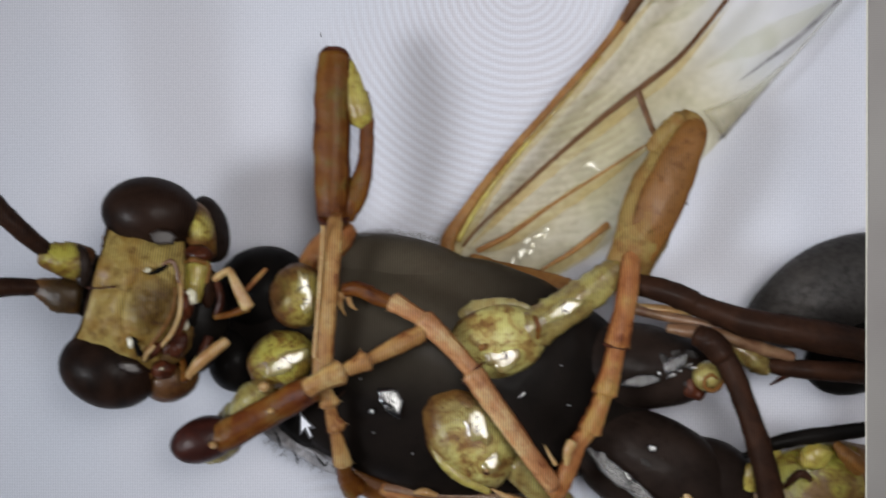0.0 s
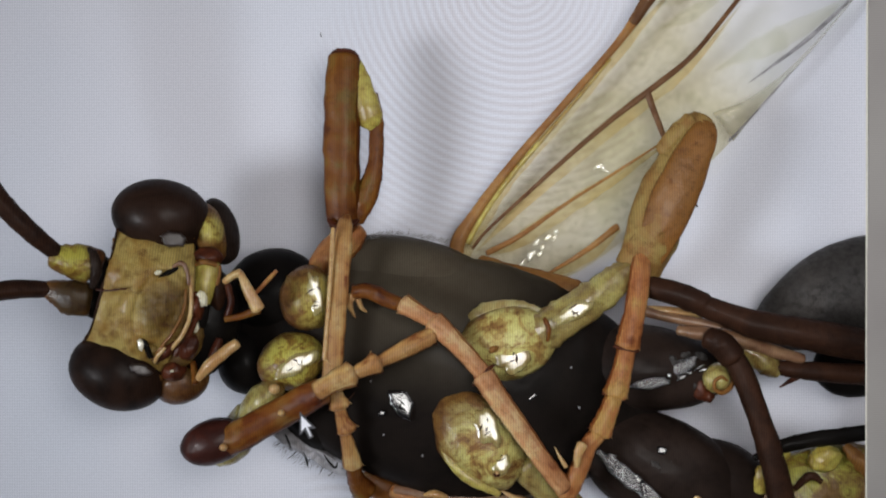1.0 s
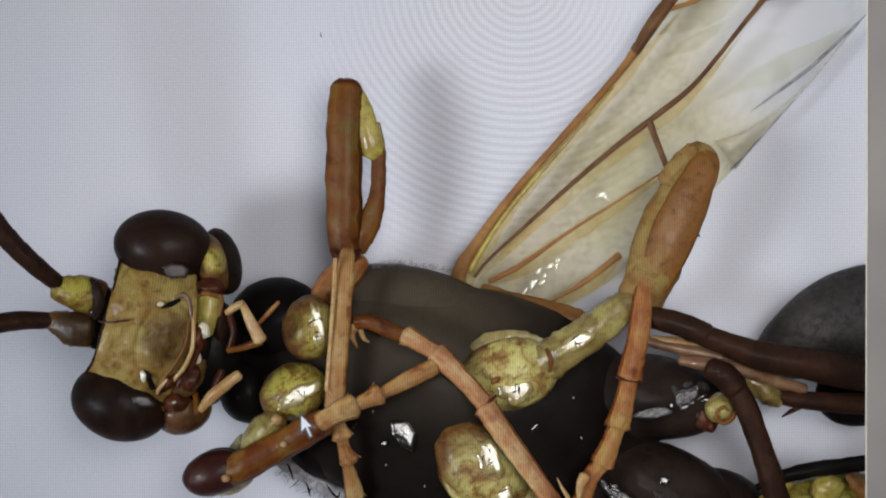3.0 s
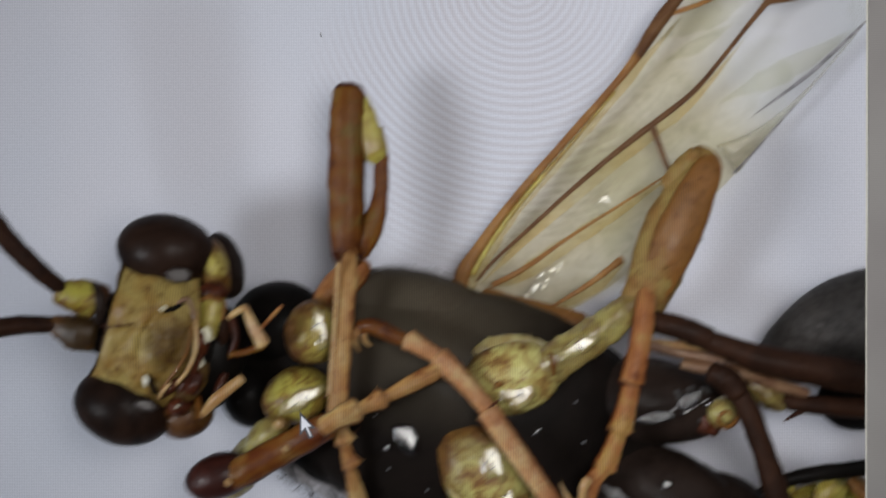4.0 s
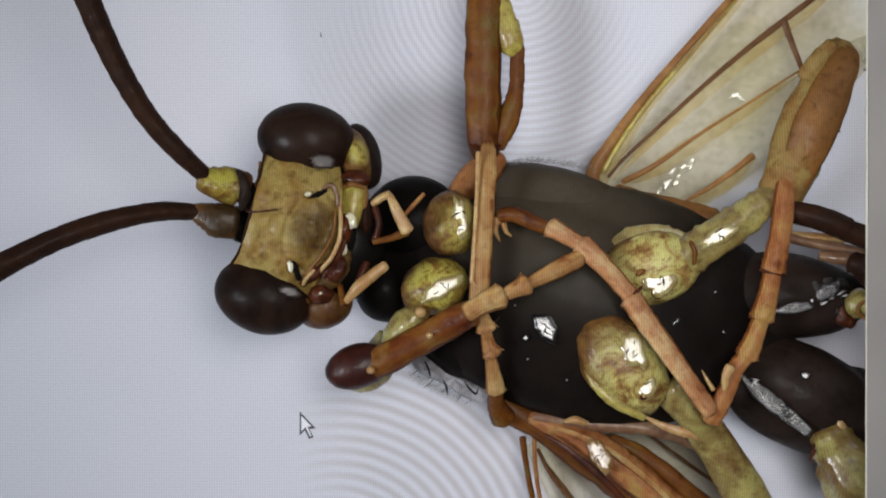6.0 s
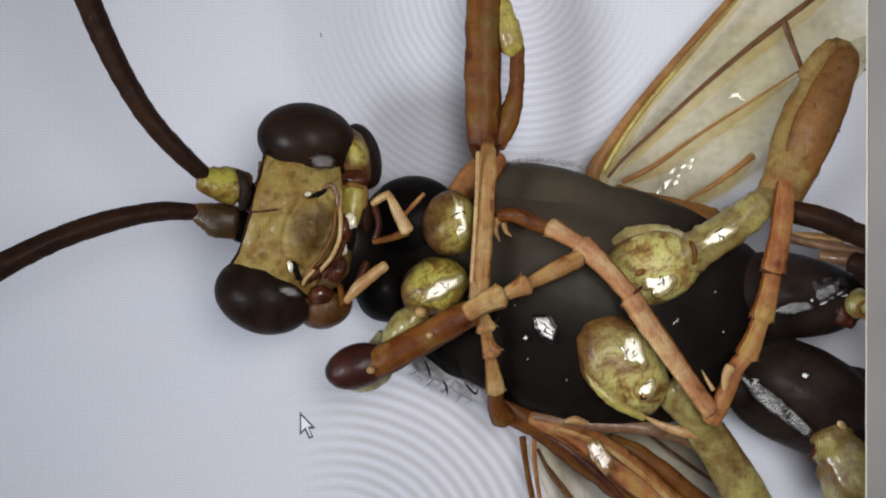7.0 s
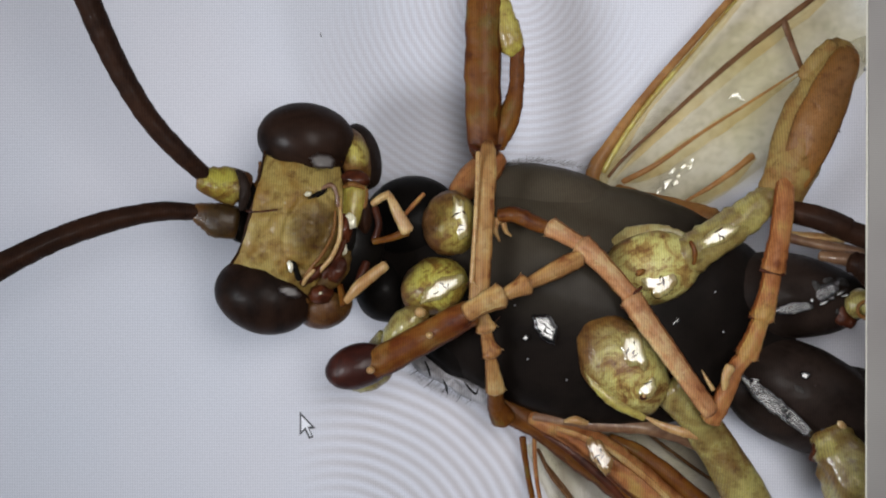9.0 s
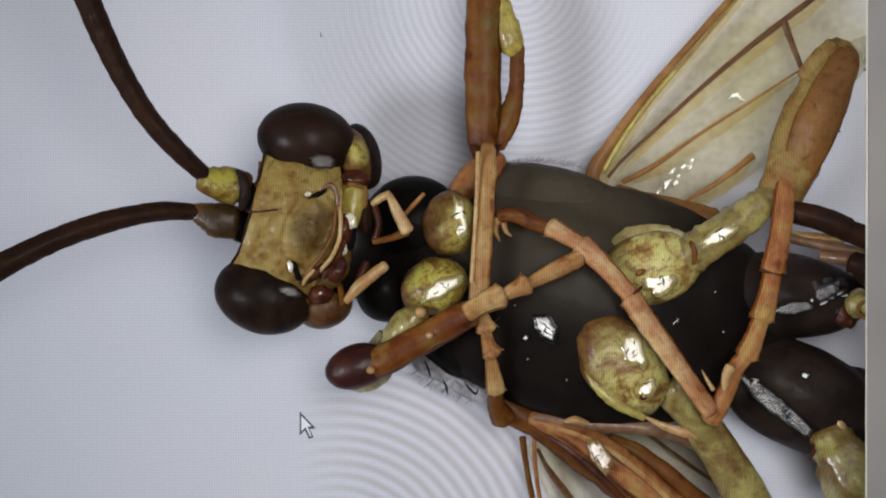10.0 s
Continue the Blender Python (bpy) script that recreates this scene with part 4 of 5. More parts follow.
limb("femur_rim", leg, RED, [(6.0, 58.2, 18.6, 0.3), (7.4, 59.2, 19.0, 0.5), (9.2, 59.5, 19.2, 0.5), (11.0, 59.2, 19.0, 0.5), (12.4, 58.2, 18.6, 0.3)], "dark red end of the femur", lump=0.2)
limb("joint", leg, RED, [(5.9, 22.5, 20.2, 0.4), (7.6, 21.2, 20.8, 0.7), (10, 21, 21, 0.9), (12.5, 22.5, 20.2, 0.4)], "dark red knee joint", lump=0.2)
limb("tibia", leg, LEMON, [(11.4, 58.8, 17.6, 0.5), (12.4, 55.1, 18, 1.7), (13.5, 50.1, 18.2, 2.5), (14.5, 46.4, 18.2, 2.8), (15.1, 44, 18, 2.4), (15.5, 42.5, 17.6, 1)], "lemon yellow end of the tibia", flat=0.6, blunt=0.2)
limb("tibia", leg, RUST, [(15.9, 50.3, 17, 0.7), (16.1, 45.3, 17.2, 1.6), (16.3, 41.1, 17.4, 1.6), (16.1, 36.1, 17.5, 1.6), (15.4, 31.9, 17.5, 2.1), (14, 28.2, 17.5, 2.5), (12.9, 24.9, 17.5, 2.1), (12.4, 22.2, 17.5, 1.2)], "rust brown bowed tibia", flat=0.6)
limb("tarsus", leg, TAN, [(9.9, 23.6, 19.5, 1.2), (9.7, 21.4, 22.5, 2.1), (9.4, 17, 25, 2.4), (8.8, 7.3, 27, 2.4), (8.1, -1.1, 28.5, 2.3), (7.6, -10.6, 29, 2.1)], "long tan tarsus segment", flat=0.55, blunt=0.5)
limb("tarsus", leg, CREAM, [(7.5, 20.6, 26, 0.6), (6.9, 7.3, 28.5, 0.5), (6, -7, 30, 0.5)], flat=0.6)
limb("tarsus", leg, TAN, [(7.6, -11.6, 28.5, 1.7), (8.5, -14.8, 28.5, 1.8), (9.1, -16.8, 28.5, 2.3)], blunt=0.5, flat=0.6)
limb("tarsus", leg, TAN, [(9.1, -17.4, 28, 1.6), (9.7, -20.3, 27, 1.8), (10.5, -22.2, 26.5, 2.3)], blunt=0.5, flat=0.6)
limb("tarsus", leg, TAN, [(10.1, -23, 26, 1.6), (10.7, -26.5, 24, 1.9), (11.4, -30.6, 22, 2.1)], blunt=0.5, flat=0.7)
limb("spine", leg, UMBER, [(10.8, -20.5, 27, 0.4), (11.5, -21.2, 27, 0.2), (12.5, -21.7, 27, 0.1)])
limb("spine", leg, UMBER, [(12.1, -14.3, 27, 0.1), (10.6, -16.1, 27, 0.2), (10.1, -16.7, 27, 0.2)])
limb("tarsus", leg, RUST, [(11.4, -31.1, 20, 2), (11.7, -34.1, 17, 2.4), (13.3, -37.6, 14, 2.8)], blunt=0.3)

glint_facet(leg, GLOSS_YELLOW, (3.7, 6.4, 26.2, 1.7, 4.7), 0.5, 8, 3)

# fore leg, knee bent towards the head
leg = egg("fore_leg", wasp, DOME_B, (-2, -8.2, 22, 7.3, 6.1), 6.0, 20, "yellow and rust bent fore leg", lump=0.06, seed=7, ridge=0.06)
limb("trochanter", leg, OLIVE, [(-4.7, -13.2, 25, 2.2), (-7.1, -15.6, 24.5, 3.1), (-9.6, -18.4, 23, 3.2), (-11.5, -21, 21, 2.5)], "pale yellow trochanter", lump=0.08)
limb("femur", leg, OLIVE, [(-11.6, -20.2, 19, 3.5), (-13.9, -24, 18, 4), (-16.6, -27.2, 17.5, 4), (-20.6, -28.2, 17, 3)], "olive yellow femur", lump=0.05)
egg("knee", leg, DARK_RED, (-18.1, -25, 25.5, 7.2, 4.8), 4.4, 16, "dark red rounded knee", lump=0.03)
egg("knee_rim", leg, BROWN_BLACK, (-18.3, -23.6, 22, 5.6, 3.2), 3.6, 14, "blackish edge of the knee", lump=0.04)
limb("tibia", leg, RED_SEGMENT, [(-17.7, -25.2, 27, 2.3), (-13.9, -24.3, 27.5, 3.1), (-10, -22.1, 28, 3.2), (-4.7, -19.2, 28.5, 3.1), (0.7, -16.1, 30, 3.1), (5.7, -13.4, 31.5, 2.8)], "rust brown tibia", flat=0.75, lump=0.04)
limb("tarsus", leg, TAN, [(5.1, -13.1, 34, 2.6), (8.3, -11.3, 34.5, 2.6), (11.8, -9.7, 34.5, 2.7)], blunt=0.5, flat=0.7)
limb("tarsus", leg, TAN, [(13.2, -9.2, 34.5, 1.9), (15.3, -8.2, 34.5, 2.1), (17, -7.3, 34.5, 2.4)], blunt=0.5, flat=0.7)
limb("tarsus", leg, TAN, [(17.8, -7.1, 34, 1.6), (21.2, -5.5, 33, 2.1), (25.4, -3.4, 32, 2.2), (28.5, -2, 31, 1.8)], blunt=0.5, flat=0.7)
limb("joint", leg, RED, [(11.7, -11.1, 33.6, 0.3), (12.4, -9.7, 34.6, 0.4), (12.6, -8.1, 33.6, 0.2)])
limb("joint", leg, RED, [(17.1, -8.3, 33.6, 0.2), (17.5, -7.1, 34.6, 0.4), (17.6, -5.7, 33.6, 0.2)])
limb("joint", leg, RED, [(5.6, -11.6, 34.1, 0.3), (5.8, -13.4, 34.6, 0.4), (5.6, -15.3, 33.6, 0.3)])
egg("wax_bead", leg, CREAM, (-2.8, -18, 31.5, 0.8, 0.7), 0.9, 0, "small pale bead")
egg("wax_bead", leg, CREAM, (-15.2, -25.4, 30, 0.9, 0.8), 0.9, 0, "small pale bead", seed=3)
egg("wax_bead", leg, CREAM, (-4.8, -13.4, 28, 1.2, 1.1), 1.0, 0, "small pale bead", seed=4)

glint_facet(leg, GLOSS_YELLOW, (-0.2, -8.3, 27.6, 5, 2), 0.5, 26, 4)

# middle leg, tarsus folded back over the chest
leg = egg("middle_leg", wasp, DOME_C, (38.5, -24.7, 24, 11.9, 8.2), 5.2, -52, "olive yellow middle leg with a tan tarsus", lump=0.06, seed=11, ridge=0.06)
limb("femur", leg, OLIVE, [(49.1, -30.3, 23, 3.9), (54, -35.5, 22, 3.8), (59.2, -42.6, 19, 4.1), (63.7, -49.7, 18, 4.5), (68.4, -57.3, 17, 4.5)], "olive green femur", flat=0.7, lump=0.06, sides=24)
limb("spur", leg, CREAM, [(43.4, -36.1, 21, 0.2), (47.1, -38, 22, 0.7), (51.4, -39.4, 22.5, 1), (55.7, -40.7, 22, 0.6)], "pale pointed spur", flat=0.5)
limb("coxa_plate", leg, YELLOW, [(30.1, -21.9, 24, 0.7), (31.8, -27.8, 26, 1), (36.4, -32.5, 27, 1.1), (42.8, -36, 26, 0.7)], "pale rim of the coxa", flat=0.6, lump=0.1)
limb("trochanter", leg, LEMON, [(47.9, -28.7, 22, 0.7), (49.8, -30.5, 23.5, 1.9), (52, -32.9, 23.6, 2.2), (54.4, -36, 22.5, 1)], "pale yellow trochanter", flat=0.6, lump=0.12)
limb("tarsus", leg, ROSE_SEGMENT, [(56.4, -34.2, 29, 2.21), (52.3, -28.8, 30.5, 2.48), (47.7, -22.3, 31, 2.58), (43, -15.8, 31, 2.48), (39.5, -10.5, 31, 2.39)], "long tan tarsus segment", flat=0.6, blunt=0.5)
limb("tarsus", leg, ROSE_SEGMENT, [(39, -9.6, 31, 2.02), (35.6, -5.6, 31, 2.39), (32, -1.9, 31, 2.48), (29.1, 0.8, 30.5, 2.39)], flat=0.6, blunt=0.5)
limb("tarsus", leg, ROSE_SEGMENT, [(28.7, 1.1, 30, 1.66), (26.2, 2.5, 30, 1.84), (22.7, 4.6, 29.5, 2.21)], flat=0.6, blunt=0.5)
limb("tarsus", leg, RUST, [(22.4, 4.3, 29, 1.9), (18.6, 5.8, 28.5, 2.1), (15.1, 7.3, 28, 1.9), (12.1, 7.1, 27, 1.4)], "rust claw segment", flat=0.7)
limb("joint", leg, RED, [(37.3, -12.3, 31.1, 0.3), (39.4, -9.8, 31.6, 0.5), (41.6, -7.9, 31.1, 0.3)])
limb("joint", leg, RED, [(28, -0.8, 29.6, 0.2), (28.9, 1.1, 30.6, 0.4), (29.9, 2.7, 29.6, 0.2)])
limb("claw", leg, CREAM, [(11.5, 6.4, 26.5, 0.7), (11.1, 4, 26, 0.6), (12.1, 1.6, 25, 0.2)])
limb("claw", leg, CREAM, [(12.8, 5.5, 26, 0.6), (13.5, 3.7, 25.5, 0.5), (14.6, 2.8, 25, 0.2)])
limb("spine", leg, CREAM, [(56.7, -29.5, 30, 0.5), (55.3, -27.2, 30, 0.3), (54.4, -25.4, 29.5, 0.1)])

egg("coxa_bead", leg, RED, (42.3, -31.3, 28.4, 0.8, 0.7), 1.0, 0, "small red bead", lump=0.1)
egg("coxa_bead", leg, CREAM, (42.3, -30.9, 29.2, 0.4, 0.4), 0.6, 0)
glint_facet(leg, GLOSS_YELLOW, (40.3, -21.3, 28.6, 2.5, 4.6), 0.6, 25, 5)
glint_facet(leg, GLOSS_YELLOW, (42.7, -28.8, 28.2, 2.5, 2.7), 0.6, 25, 6)

# middle leg of the other side, tibia raised over the wing
leg = egg("middle_leg", wasp, DOME_D, (44.6, -4, 24, 10.4, 7.8), 5.2, 12, "olive yellow middle leg with a thick amber tibia", lump=0.06, seed=12, ridge=0.06)
limb("trochanter", leg, OLIVE, [(50.4, -2.5, 24, 5.3), (56.5, 1.1, 24, 4), (63.3, 5.6, 23.5, 3.9), (69.1, 9.9, 22, 3.4), (72.3, 11.8, 20, 2.7)], "olive yellow trochanter", flat=0.75, lump=0.08, sides=20, seed=4)
limb("coxa_plate", leg, GLOSS_YELLOW, [(35.9, -1.2, 22, 1.2), (39.3, 1.5, 23.4, 2.6), (45.1, 2.4, 24.0, 3.0), (50.6, 1.7, 23.6, 2.2), (53.6, 0.4, 23.4, 1.2)], "pale flange of the coxa", flat=0.4, lump=0.1)
egg("coxa_bead", leg, BRICK, (41.5, -4.9, 29.2, 1.1, 0.7), 0.8, 30, lump=0.25, seed=4)
limb("coxa_seam", leg, RUST, [(52.3, 1.6, 28, 0.4), (53.2, -0.6, 28.4, 0.5), (53, -3.2, 28, 0.4)], lump=0.2)
limb("femur", leg, SPECKLED, [(72.9, 10.8, 20, 4.7), (76, 18.2, 20, 5.7), (78.7, 26.2, 19.5, 5.9), (82.9, 34.9, 19, 4.9), (86.3, 41.7, 18.5, 4), (88, 44.6, 18, 3)], "thick speckled amber femur", plain_shell=True, flat=0.65, blunt=0.3, lump=0.05)
limb("tibia", leg, BRICK, [(75.6, 14.5, 21.9, 3.4), (79.2, 23.5, 23.0, 4.6), (83.4, 32.9, 22.4, 4.4), (87.3, 40.9, 21.2, 3.1), (88.4, 43.6, 20.2, 1.9)], "brick brown tibia folded on the femur", plain_shell=True, flat=0.22, blunt=0.3)
limb("tibia", leg, SPECKLED, [(78.7, 37.5, 19.5, 1.7), (81.5, 40.9, 20, 2.1), (84.8, 44.4, 20, 1.7)], "pale end of the tibia", flat=0.6)
limb("tarsus", leg, AMBER, [(74.2, 15.4, 21.5, 2.64), (73.2, 11.6, 24, 2.73), (72.6, 6.8, 25, 2.73), (71.1, 0.1, 26.5, 2.46), (70, -4.4, 27, 2.46)], "tan tarsus segment", flat=0.7, blunt=0.5)
limb("tarsus", leg, AMBER, [(69.8, -5.4, 27, 2.02), (68.6, -10, 28, 2.29), (67.3, -14.4, 28.5, 2.64)], flat=0.7, blunt=0.5)
limb("tarsus", leg, AMBER, [(66.9, -15.4, 28.5, 1.85), (65.5, -18.7, 29, 2.2), (64, -22.3, 29, 2.55)], flat=0.7, blunt=0.5)
limb("tarsus", leg, AMBER, [(63.6, -22.7, 29, 2), (61.4, -25.5, 29, 2.4), (59.9, -29.7, 28.5, 2.3), (58.1, -33.6, 28, 2.4), (56.8, -36.1, 27, 2)], "amber claw segment", flat=0.7)
limb("joint", leg, RED, [(67.1, -4.4, 27.6, 0.3), (69.7, -5.1, 28.1, 0.4), (72.3, -5.4, 27.6, 0.3)])
limb("joint", leg, RED, [(64.6, -14.2, 28.6, 0.3), (66.9, -14.9, 29.1, 0.4), (69.4, -15.4, 28.6, 0.3)])
limb("joint", leg, RED, [(61.9, -21.1, 29.1, 0.3), (63.7, -22.4, 29.6, 0.4), (65.9, -23.4, 29.1, 0.2)])
limb("claw", leg, CREAM, [(60, -24.7, 31, 1.1), (59.1, -26.8, 31, 0.9), (58.9, -29.5, 30.5, 0.4)], flat=0.6)
limb("spine", leg, UMBER, [(85.1, 26.2, 21, 0.4), (85.7, 25.8, 21, 0.3), (86.2, 25.3, 20.5, 0.1)])

glint_facet(leg, GLOSS_YELLOW, (45.8, -6.8, 28.6, 3.7, 3.7), 0.6, 20, 7)
glint_facet(leg, GLOSS_YELLOW, (58.5, 2.8, 27.2, 4.7, 1.7), 0.6, 30, 8)

# hind legs
leg = limb("hind_leg", wasp, UMBER, [(81.6, 6.2, 22.8, 1.9), (84.5, 5, 23.3, 2.2), (91.1, 2.4, 24, 2.5), (98.3, -0.1, 24, 3), (109.3, -2.1, 24, 3.4), (121.7, -4.6, 23, 3.4), (133, -6.8, 22, 3.2)],
           "long dark brown hind leg", lump=0.04)
limb("trochanter", leg, UMBER, [(73.2, 8.4, 22, 2.2), (77.3, 7.6, 23, 2.4), (82.1, 6.2, 23.5, 2.6), (86.9, 4.2, 23.6, 2.5)], "dark brown trochanter", lump=0.05)
limb("femur", leg, PINK_TAN, [(72.3, 3.4, 20, 1.1), (79.6, 1.4, 20, 1.04), (88.2, -0.2, 20.5, 1.17), (95.4, -2.3, 21, 1.43)], "pinkish tan femur", lump=0.06)
limb("femur", leg, CREAM, [(74.9, 2.8, 19, 1.1), (81, 2.6, 19.5, 1), (87.2, 1.8, 19, 1)])
limb("femur", leg, UMBER, [(101.7, -8.7, 18, 1), (105.1, -9.8, 19, 1.6), (113.1, -10.6, 19, 2.1), (123, -11.3, 19, 2.2), (134.5, -12.1, 18, 2.2)], "dark brown femur")
limb("spur", leg, RED, [(105, -14.2, 17, 0.2), (107.5, -12.4, 18, 0.6), (110.6, -10.6, 18.5, 0.9)], "red spur")
leg = limb("hind_leg", wasp, UMBER, [(88.4, -3, 24, 1.9), (91.9, -5.7, 24.5, 2.4), (95.2, -11.2, 25, 2.5), (97.9, -18.4, 25, 2.4), (100.8, -27.1, 25, 2.6), (103.4, -37, 24, 2.8), (104.9, -44.5, 23, 2.8)],
           "long dark brown hind leg", lump=0.04, seed=8)
limb("joint", leg, UMBER, [(87.5, -2.7, 25, 2.2), (90.2, -4.1, 25.6, 2.7), (92.7, -6.8, 25.6, 2.8)], "dark brown joint", plain_shell=True, lump=0.06)
limb("femur", leg, PINK_TAN, [(82.1, -1.5, 20, 1.05), (87.8, -2.2, 22, 1.54), (95.2, -3.4, 22, 1.68), (101.5, -5.7, 21, 1.47), (109.2, -7.7, 20, 1.05)], "pinkish tan femur", lump=0.08)
limb("femur", leg, OLIVE, [(95.6, -4.6, 20, 1.7), (100.6, -8.2, 20, 2.5), (103.5, -10.8, 19, 1.5)], lump=0.12)
egg("joint", leg, OLIVE, (90.7, -11.9, 20, 3.3, 3.2), 3.2, 0, "olive yellow knob joint", lump=0.10)
limb("joint_rim", leg, BRICK, [(92.1, -12.2, 23, 0.2), (90.8, -11.3, 23.4, 0.4), (89.4, -12.2, 23.4, 0.4), (89.4, -13.9, 23.2, 0.4), (91.2, -14.8, 22.6, 0.5), (93.2, -13.5, 22, 0.5), (93.2, -11.1, 21.6, 0.4)], "rust rim curled round the knob", plain_shell=True)
limb("trochanter", leg, RED, [(86.8, -10.3, 18, 1.2), (87.2, -14.5, 19, 1.7), (89.4, -16.4, 19, 1.2)], "dark red rim", lump=0.15)
leg = limb("hind_leg", wasp, OLIVE, [(82.4, -40, 19, 3.2), (85, -42.8, 21, 5.1), (87.4, -48.7, 22, 5.9), (90.2, -56.2, 21, 5.6), (92.4, -63.8, 20, 4.9)], "short yellow trochanter of a hind leg", lump=0.12, sides=24, seed=2)
limb("spur", leg, CREAM, [(84.4, -34.6, 20, 0.7), (85.6, -37.7, 22, 1.2), (87.4, -41.4, 22, 0.9)], lump=0.1)
limb("trochanter", leg, RED, [(81, -45.8, 19, 1.2), (81.9, -42.2, 21, 1.7), (81.7, -39, 20, 1.2)], "dark red rim", lump=0.15)

# legs and wing folded under the chest
leg = limb("hind_femur", wasp, RUST, [(9.2, -31.5, 10, 1.8), (14.8, -35.8, 10, 3.1), (22.2, -40.1, 10, 3.3), (30.3, -45.6, 10.5, 3.6), (38.8, -51.9, 11, 3.8), (46.5, -58.3, 11, 4.1)], "rust brown leg lying beside the chest", lump=0.08, flat=0.8)
limb("tibia", leg, AMBER, [(19.7, -37.7, 13, 1.5), (27.6, -40.6, 14, 3), (34.6, -45, 14.5, 3.8), (41.9, -50.3, 14.5, 3.8), (51, -58.2, 14, 3.8)], "amber tibia", lump=0.08, flat=0.7)
limb("tibia", leg, PINK_TAN, [(20.3, -37.3, 14, 0.9), (28.3, -38.4, 15, 1.6), (37, -38.9, 15.5, 1.6), (45.7, -39.6, 15.5, 1.6), (53.8, -41.7, 15, 1.8), (61, -45.1, 14, 2)], "pinkish tan tibia", plain_shell=True, lump=0.08, flat=0.6)
limb("tibia", leg, RUST, [(37.3, -42.2, 13, 1), (43.5, -45.4, 13.5, 1.8), (51.1, -51.2, 13.5, 2.1), (58.7, -58.1, 13, 2.4)], "rust brown tibia", lump=0.08, flat=0.8)
limb("ridge", leg, TAN, [(25.1, -39.4, 17, 0.5), (31.2, -41.5, 18, 0.7), (38.1, -45.2, 18, 0.7), (45.4, -51, 17.5, 0.7), (51.2, -57, 17, 0.6)], "pale ridge of the tibia", flat=0.5)
limb("ridge", leg, RED, [(22.4, -41, 16.5, 0.4), (28, -44.5, 17.6, 0.7), (34.8, -50.3, 17.4, 0.9), (40.5, -56.1, 17, 0.7)], flat=0.4)
limb("strand", leg, CREAM, [(26.8, -37.9, 17, 0.4), (29, -37.5, 18, 0.9), (31.7, -38.3, 17.6, 0.5)])
limb("strand", leg, RUST, [(18, -42.7, 9, 0.78), (18.7, -48, 8, 0.65), (19.8, -53.9, 7, 0.65), (21.2, -60.6, 6, 0.59)])
limb("strand", leg, AMBER, [(20.6, -42.7, 9, 0.48), (21, -49.9, 8, 0.48), (22, -56.5, 7, 0.48), (23.4, -61.8, 6, 0.4)])
limb("strand", leg, VEIN_DARK, [(21.6, -45.6, 7, 0.4), (24.6, -51.4, 6.5, 0.5), (29.2, -57.3, 6, 0.5), (33.1, -61.8, 6, 0.4)])

glint_facet(leg, GLINT_AMBER, (34.3, -45, 19, 2.2, 4.4), 0.6, 28, 9)

# wings
wing = empty("wing", wasp)
tagged(wing, "clear yellowish veined wing")
lead = [(34.6, 15.1, 6), (37.1, 22.8, 6.2), (45.9, 34.9, 6.5), (58.7, 49.6, 7), (69.7, 62.1, 7.2), (79.9, 75.5, 7.5), (89.5, 87, 7.5), (101.1, 102.4, 7.5), (117, 110, 7)]
trail = [(46, 8.6, 5), (58.9, 9.6, 5), (73.2, 18.9, 5.2), (85.5, 30, 5.2), (97.2, 41.2, 5.2), (108.1, 53.9, 5.4), (117.8, 65.5, 5.4), (127.5, 76.9, 5.4), (129, 80, 5.4)]
part("membrane", sheet([(*a, *b) for a, b in zip(lead, trail)], 0.25, 1.2, 26), FILM, wing, "thin clear yellowish wing film")
limb("vein", wing, VEIN, [(33.8, 14.4, 7, 1.67), (34.5, 18.3, 7.3, 1.58), (37.9, 23.8, 7.5, 1.23), (45.8, 34.6, 7.8, 0.88), (58.6, 49.3, 8.2, 0.79), (69.5, 61.7, 8.4, 0.79), (74, 67.6, 8.5, 1.06)], "brown leading vein", flat=0.4)
limb("vein", wing, LEMON, [(36.6, 17.6, 6.9, 0.6), (39.2, 22.5, 7.2, 0.6), (46.2, 32.7, 7.4, 0.6), (58.7, 47.2, 7.6, 0.4), (69, 59.4, 7.6, 0.3)], flat=0.5)
limb("vein", wing, VEIN_DARK, [(74, 67.6, 8.5, 1.2), (79.7, 76.3, 8.6, 1.5), (86.7, 84.8, 8.6, 1), (95.7, 95.7, 8.5, 0.9)], flat=0.6)
limb("vein", wing, VEIN_DARK, [(37.6, 16.4, 7.4, 0.34), (41, 20.5, 7.8, 0.34), (49.7, 28.5, 8.3, 0.42), (58.6, 36.6, 8.6, 0.51), (68.2, 44.8, 8.8, 0.59), (77.1, 51.7, 8.8, 0.68), (86.1, 58.8, 8.8, 0.59), (92.1, 65.6, 8.8, 0.51), (97.6, 72.6, 8.8, 0.51), (103.4, 79.7, 8.7, 0.68)], "thin dark vein", flat=0.4)
limb("vein", wing, VEIN_DARK, [(77.1, 51.7, 8.8, 0.8), (78.8, 47.1, 8.7, 0.7), (81.1, 41.2, 8.5, 0.6)], flat=0.4)
limb("vein", wing, VEIN, [(41, 15.3, 7.2, 0.65), (48.4, 19.2, 7.6, 0.58), (58.7, 26.4, 7.8, 0.36), (69.6, 33.3, 7.8, 0.29), (81.3, 40.8, 7.6, 0.22)], "brown inner vein", flat=0.4)
limb("vein", wing, VEIN_DARK, [(103.4, 79.7, 8.7, 0.8), (110.5, 81, 8.5, 0.8), (117.6, 84, 8.3, 0.6)], flat=0.4)
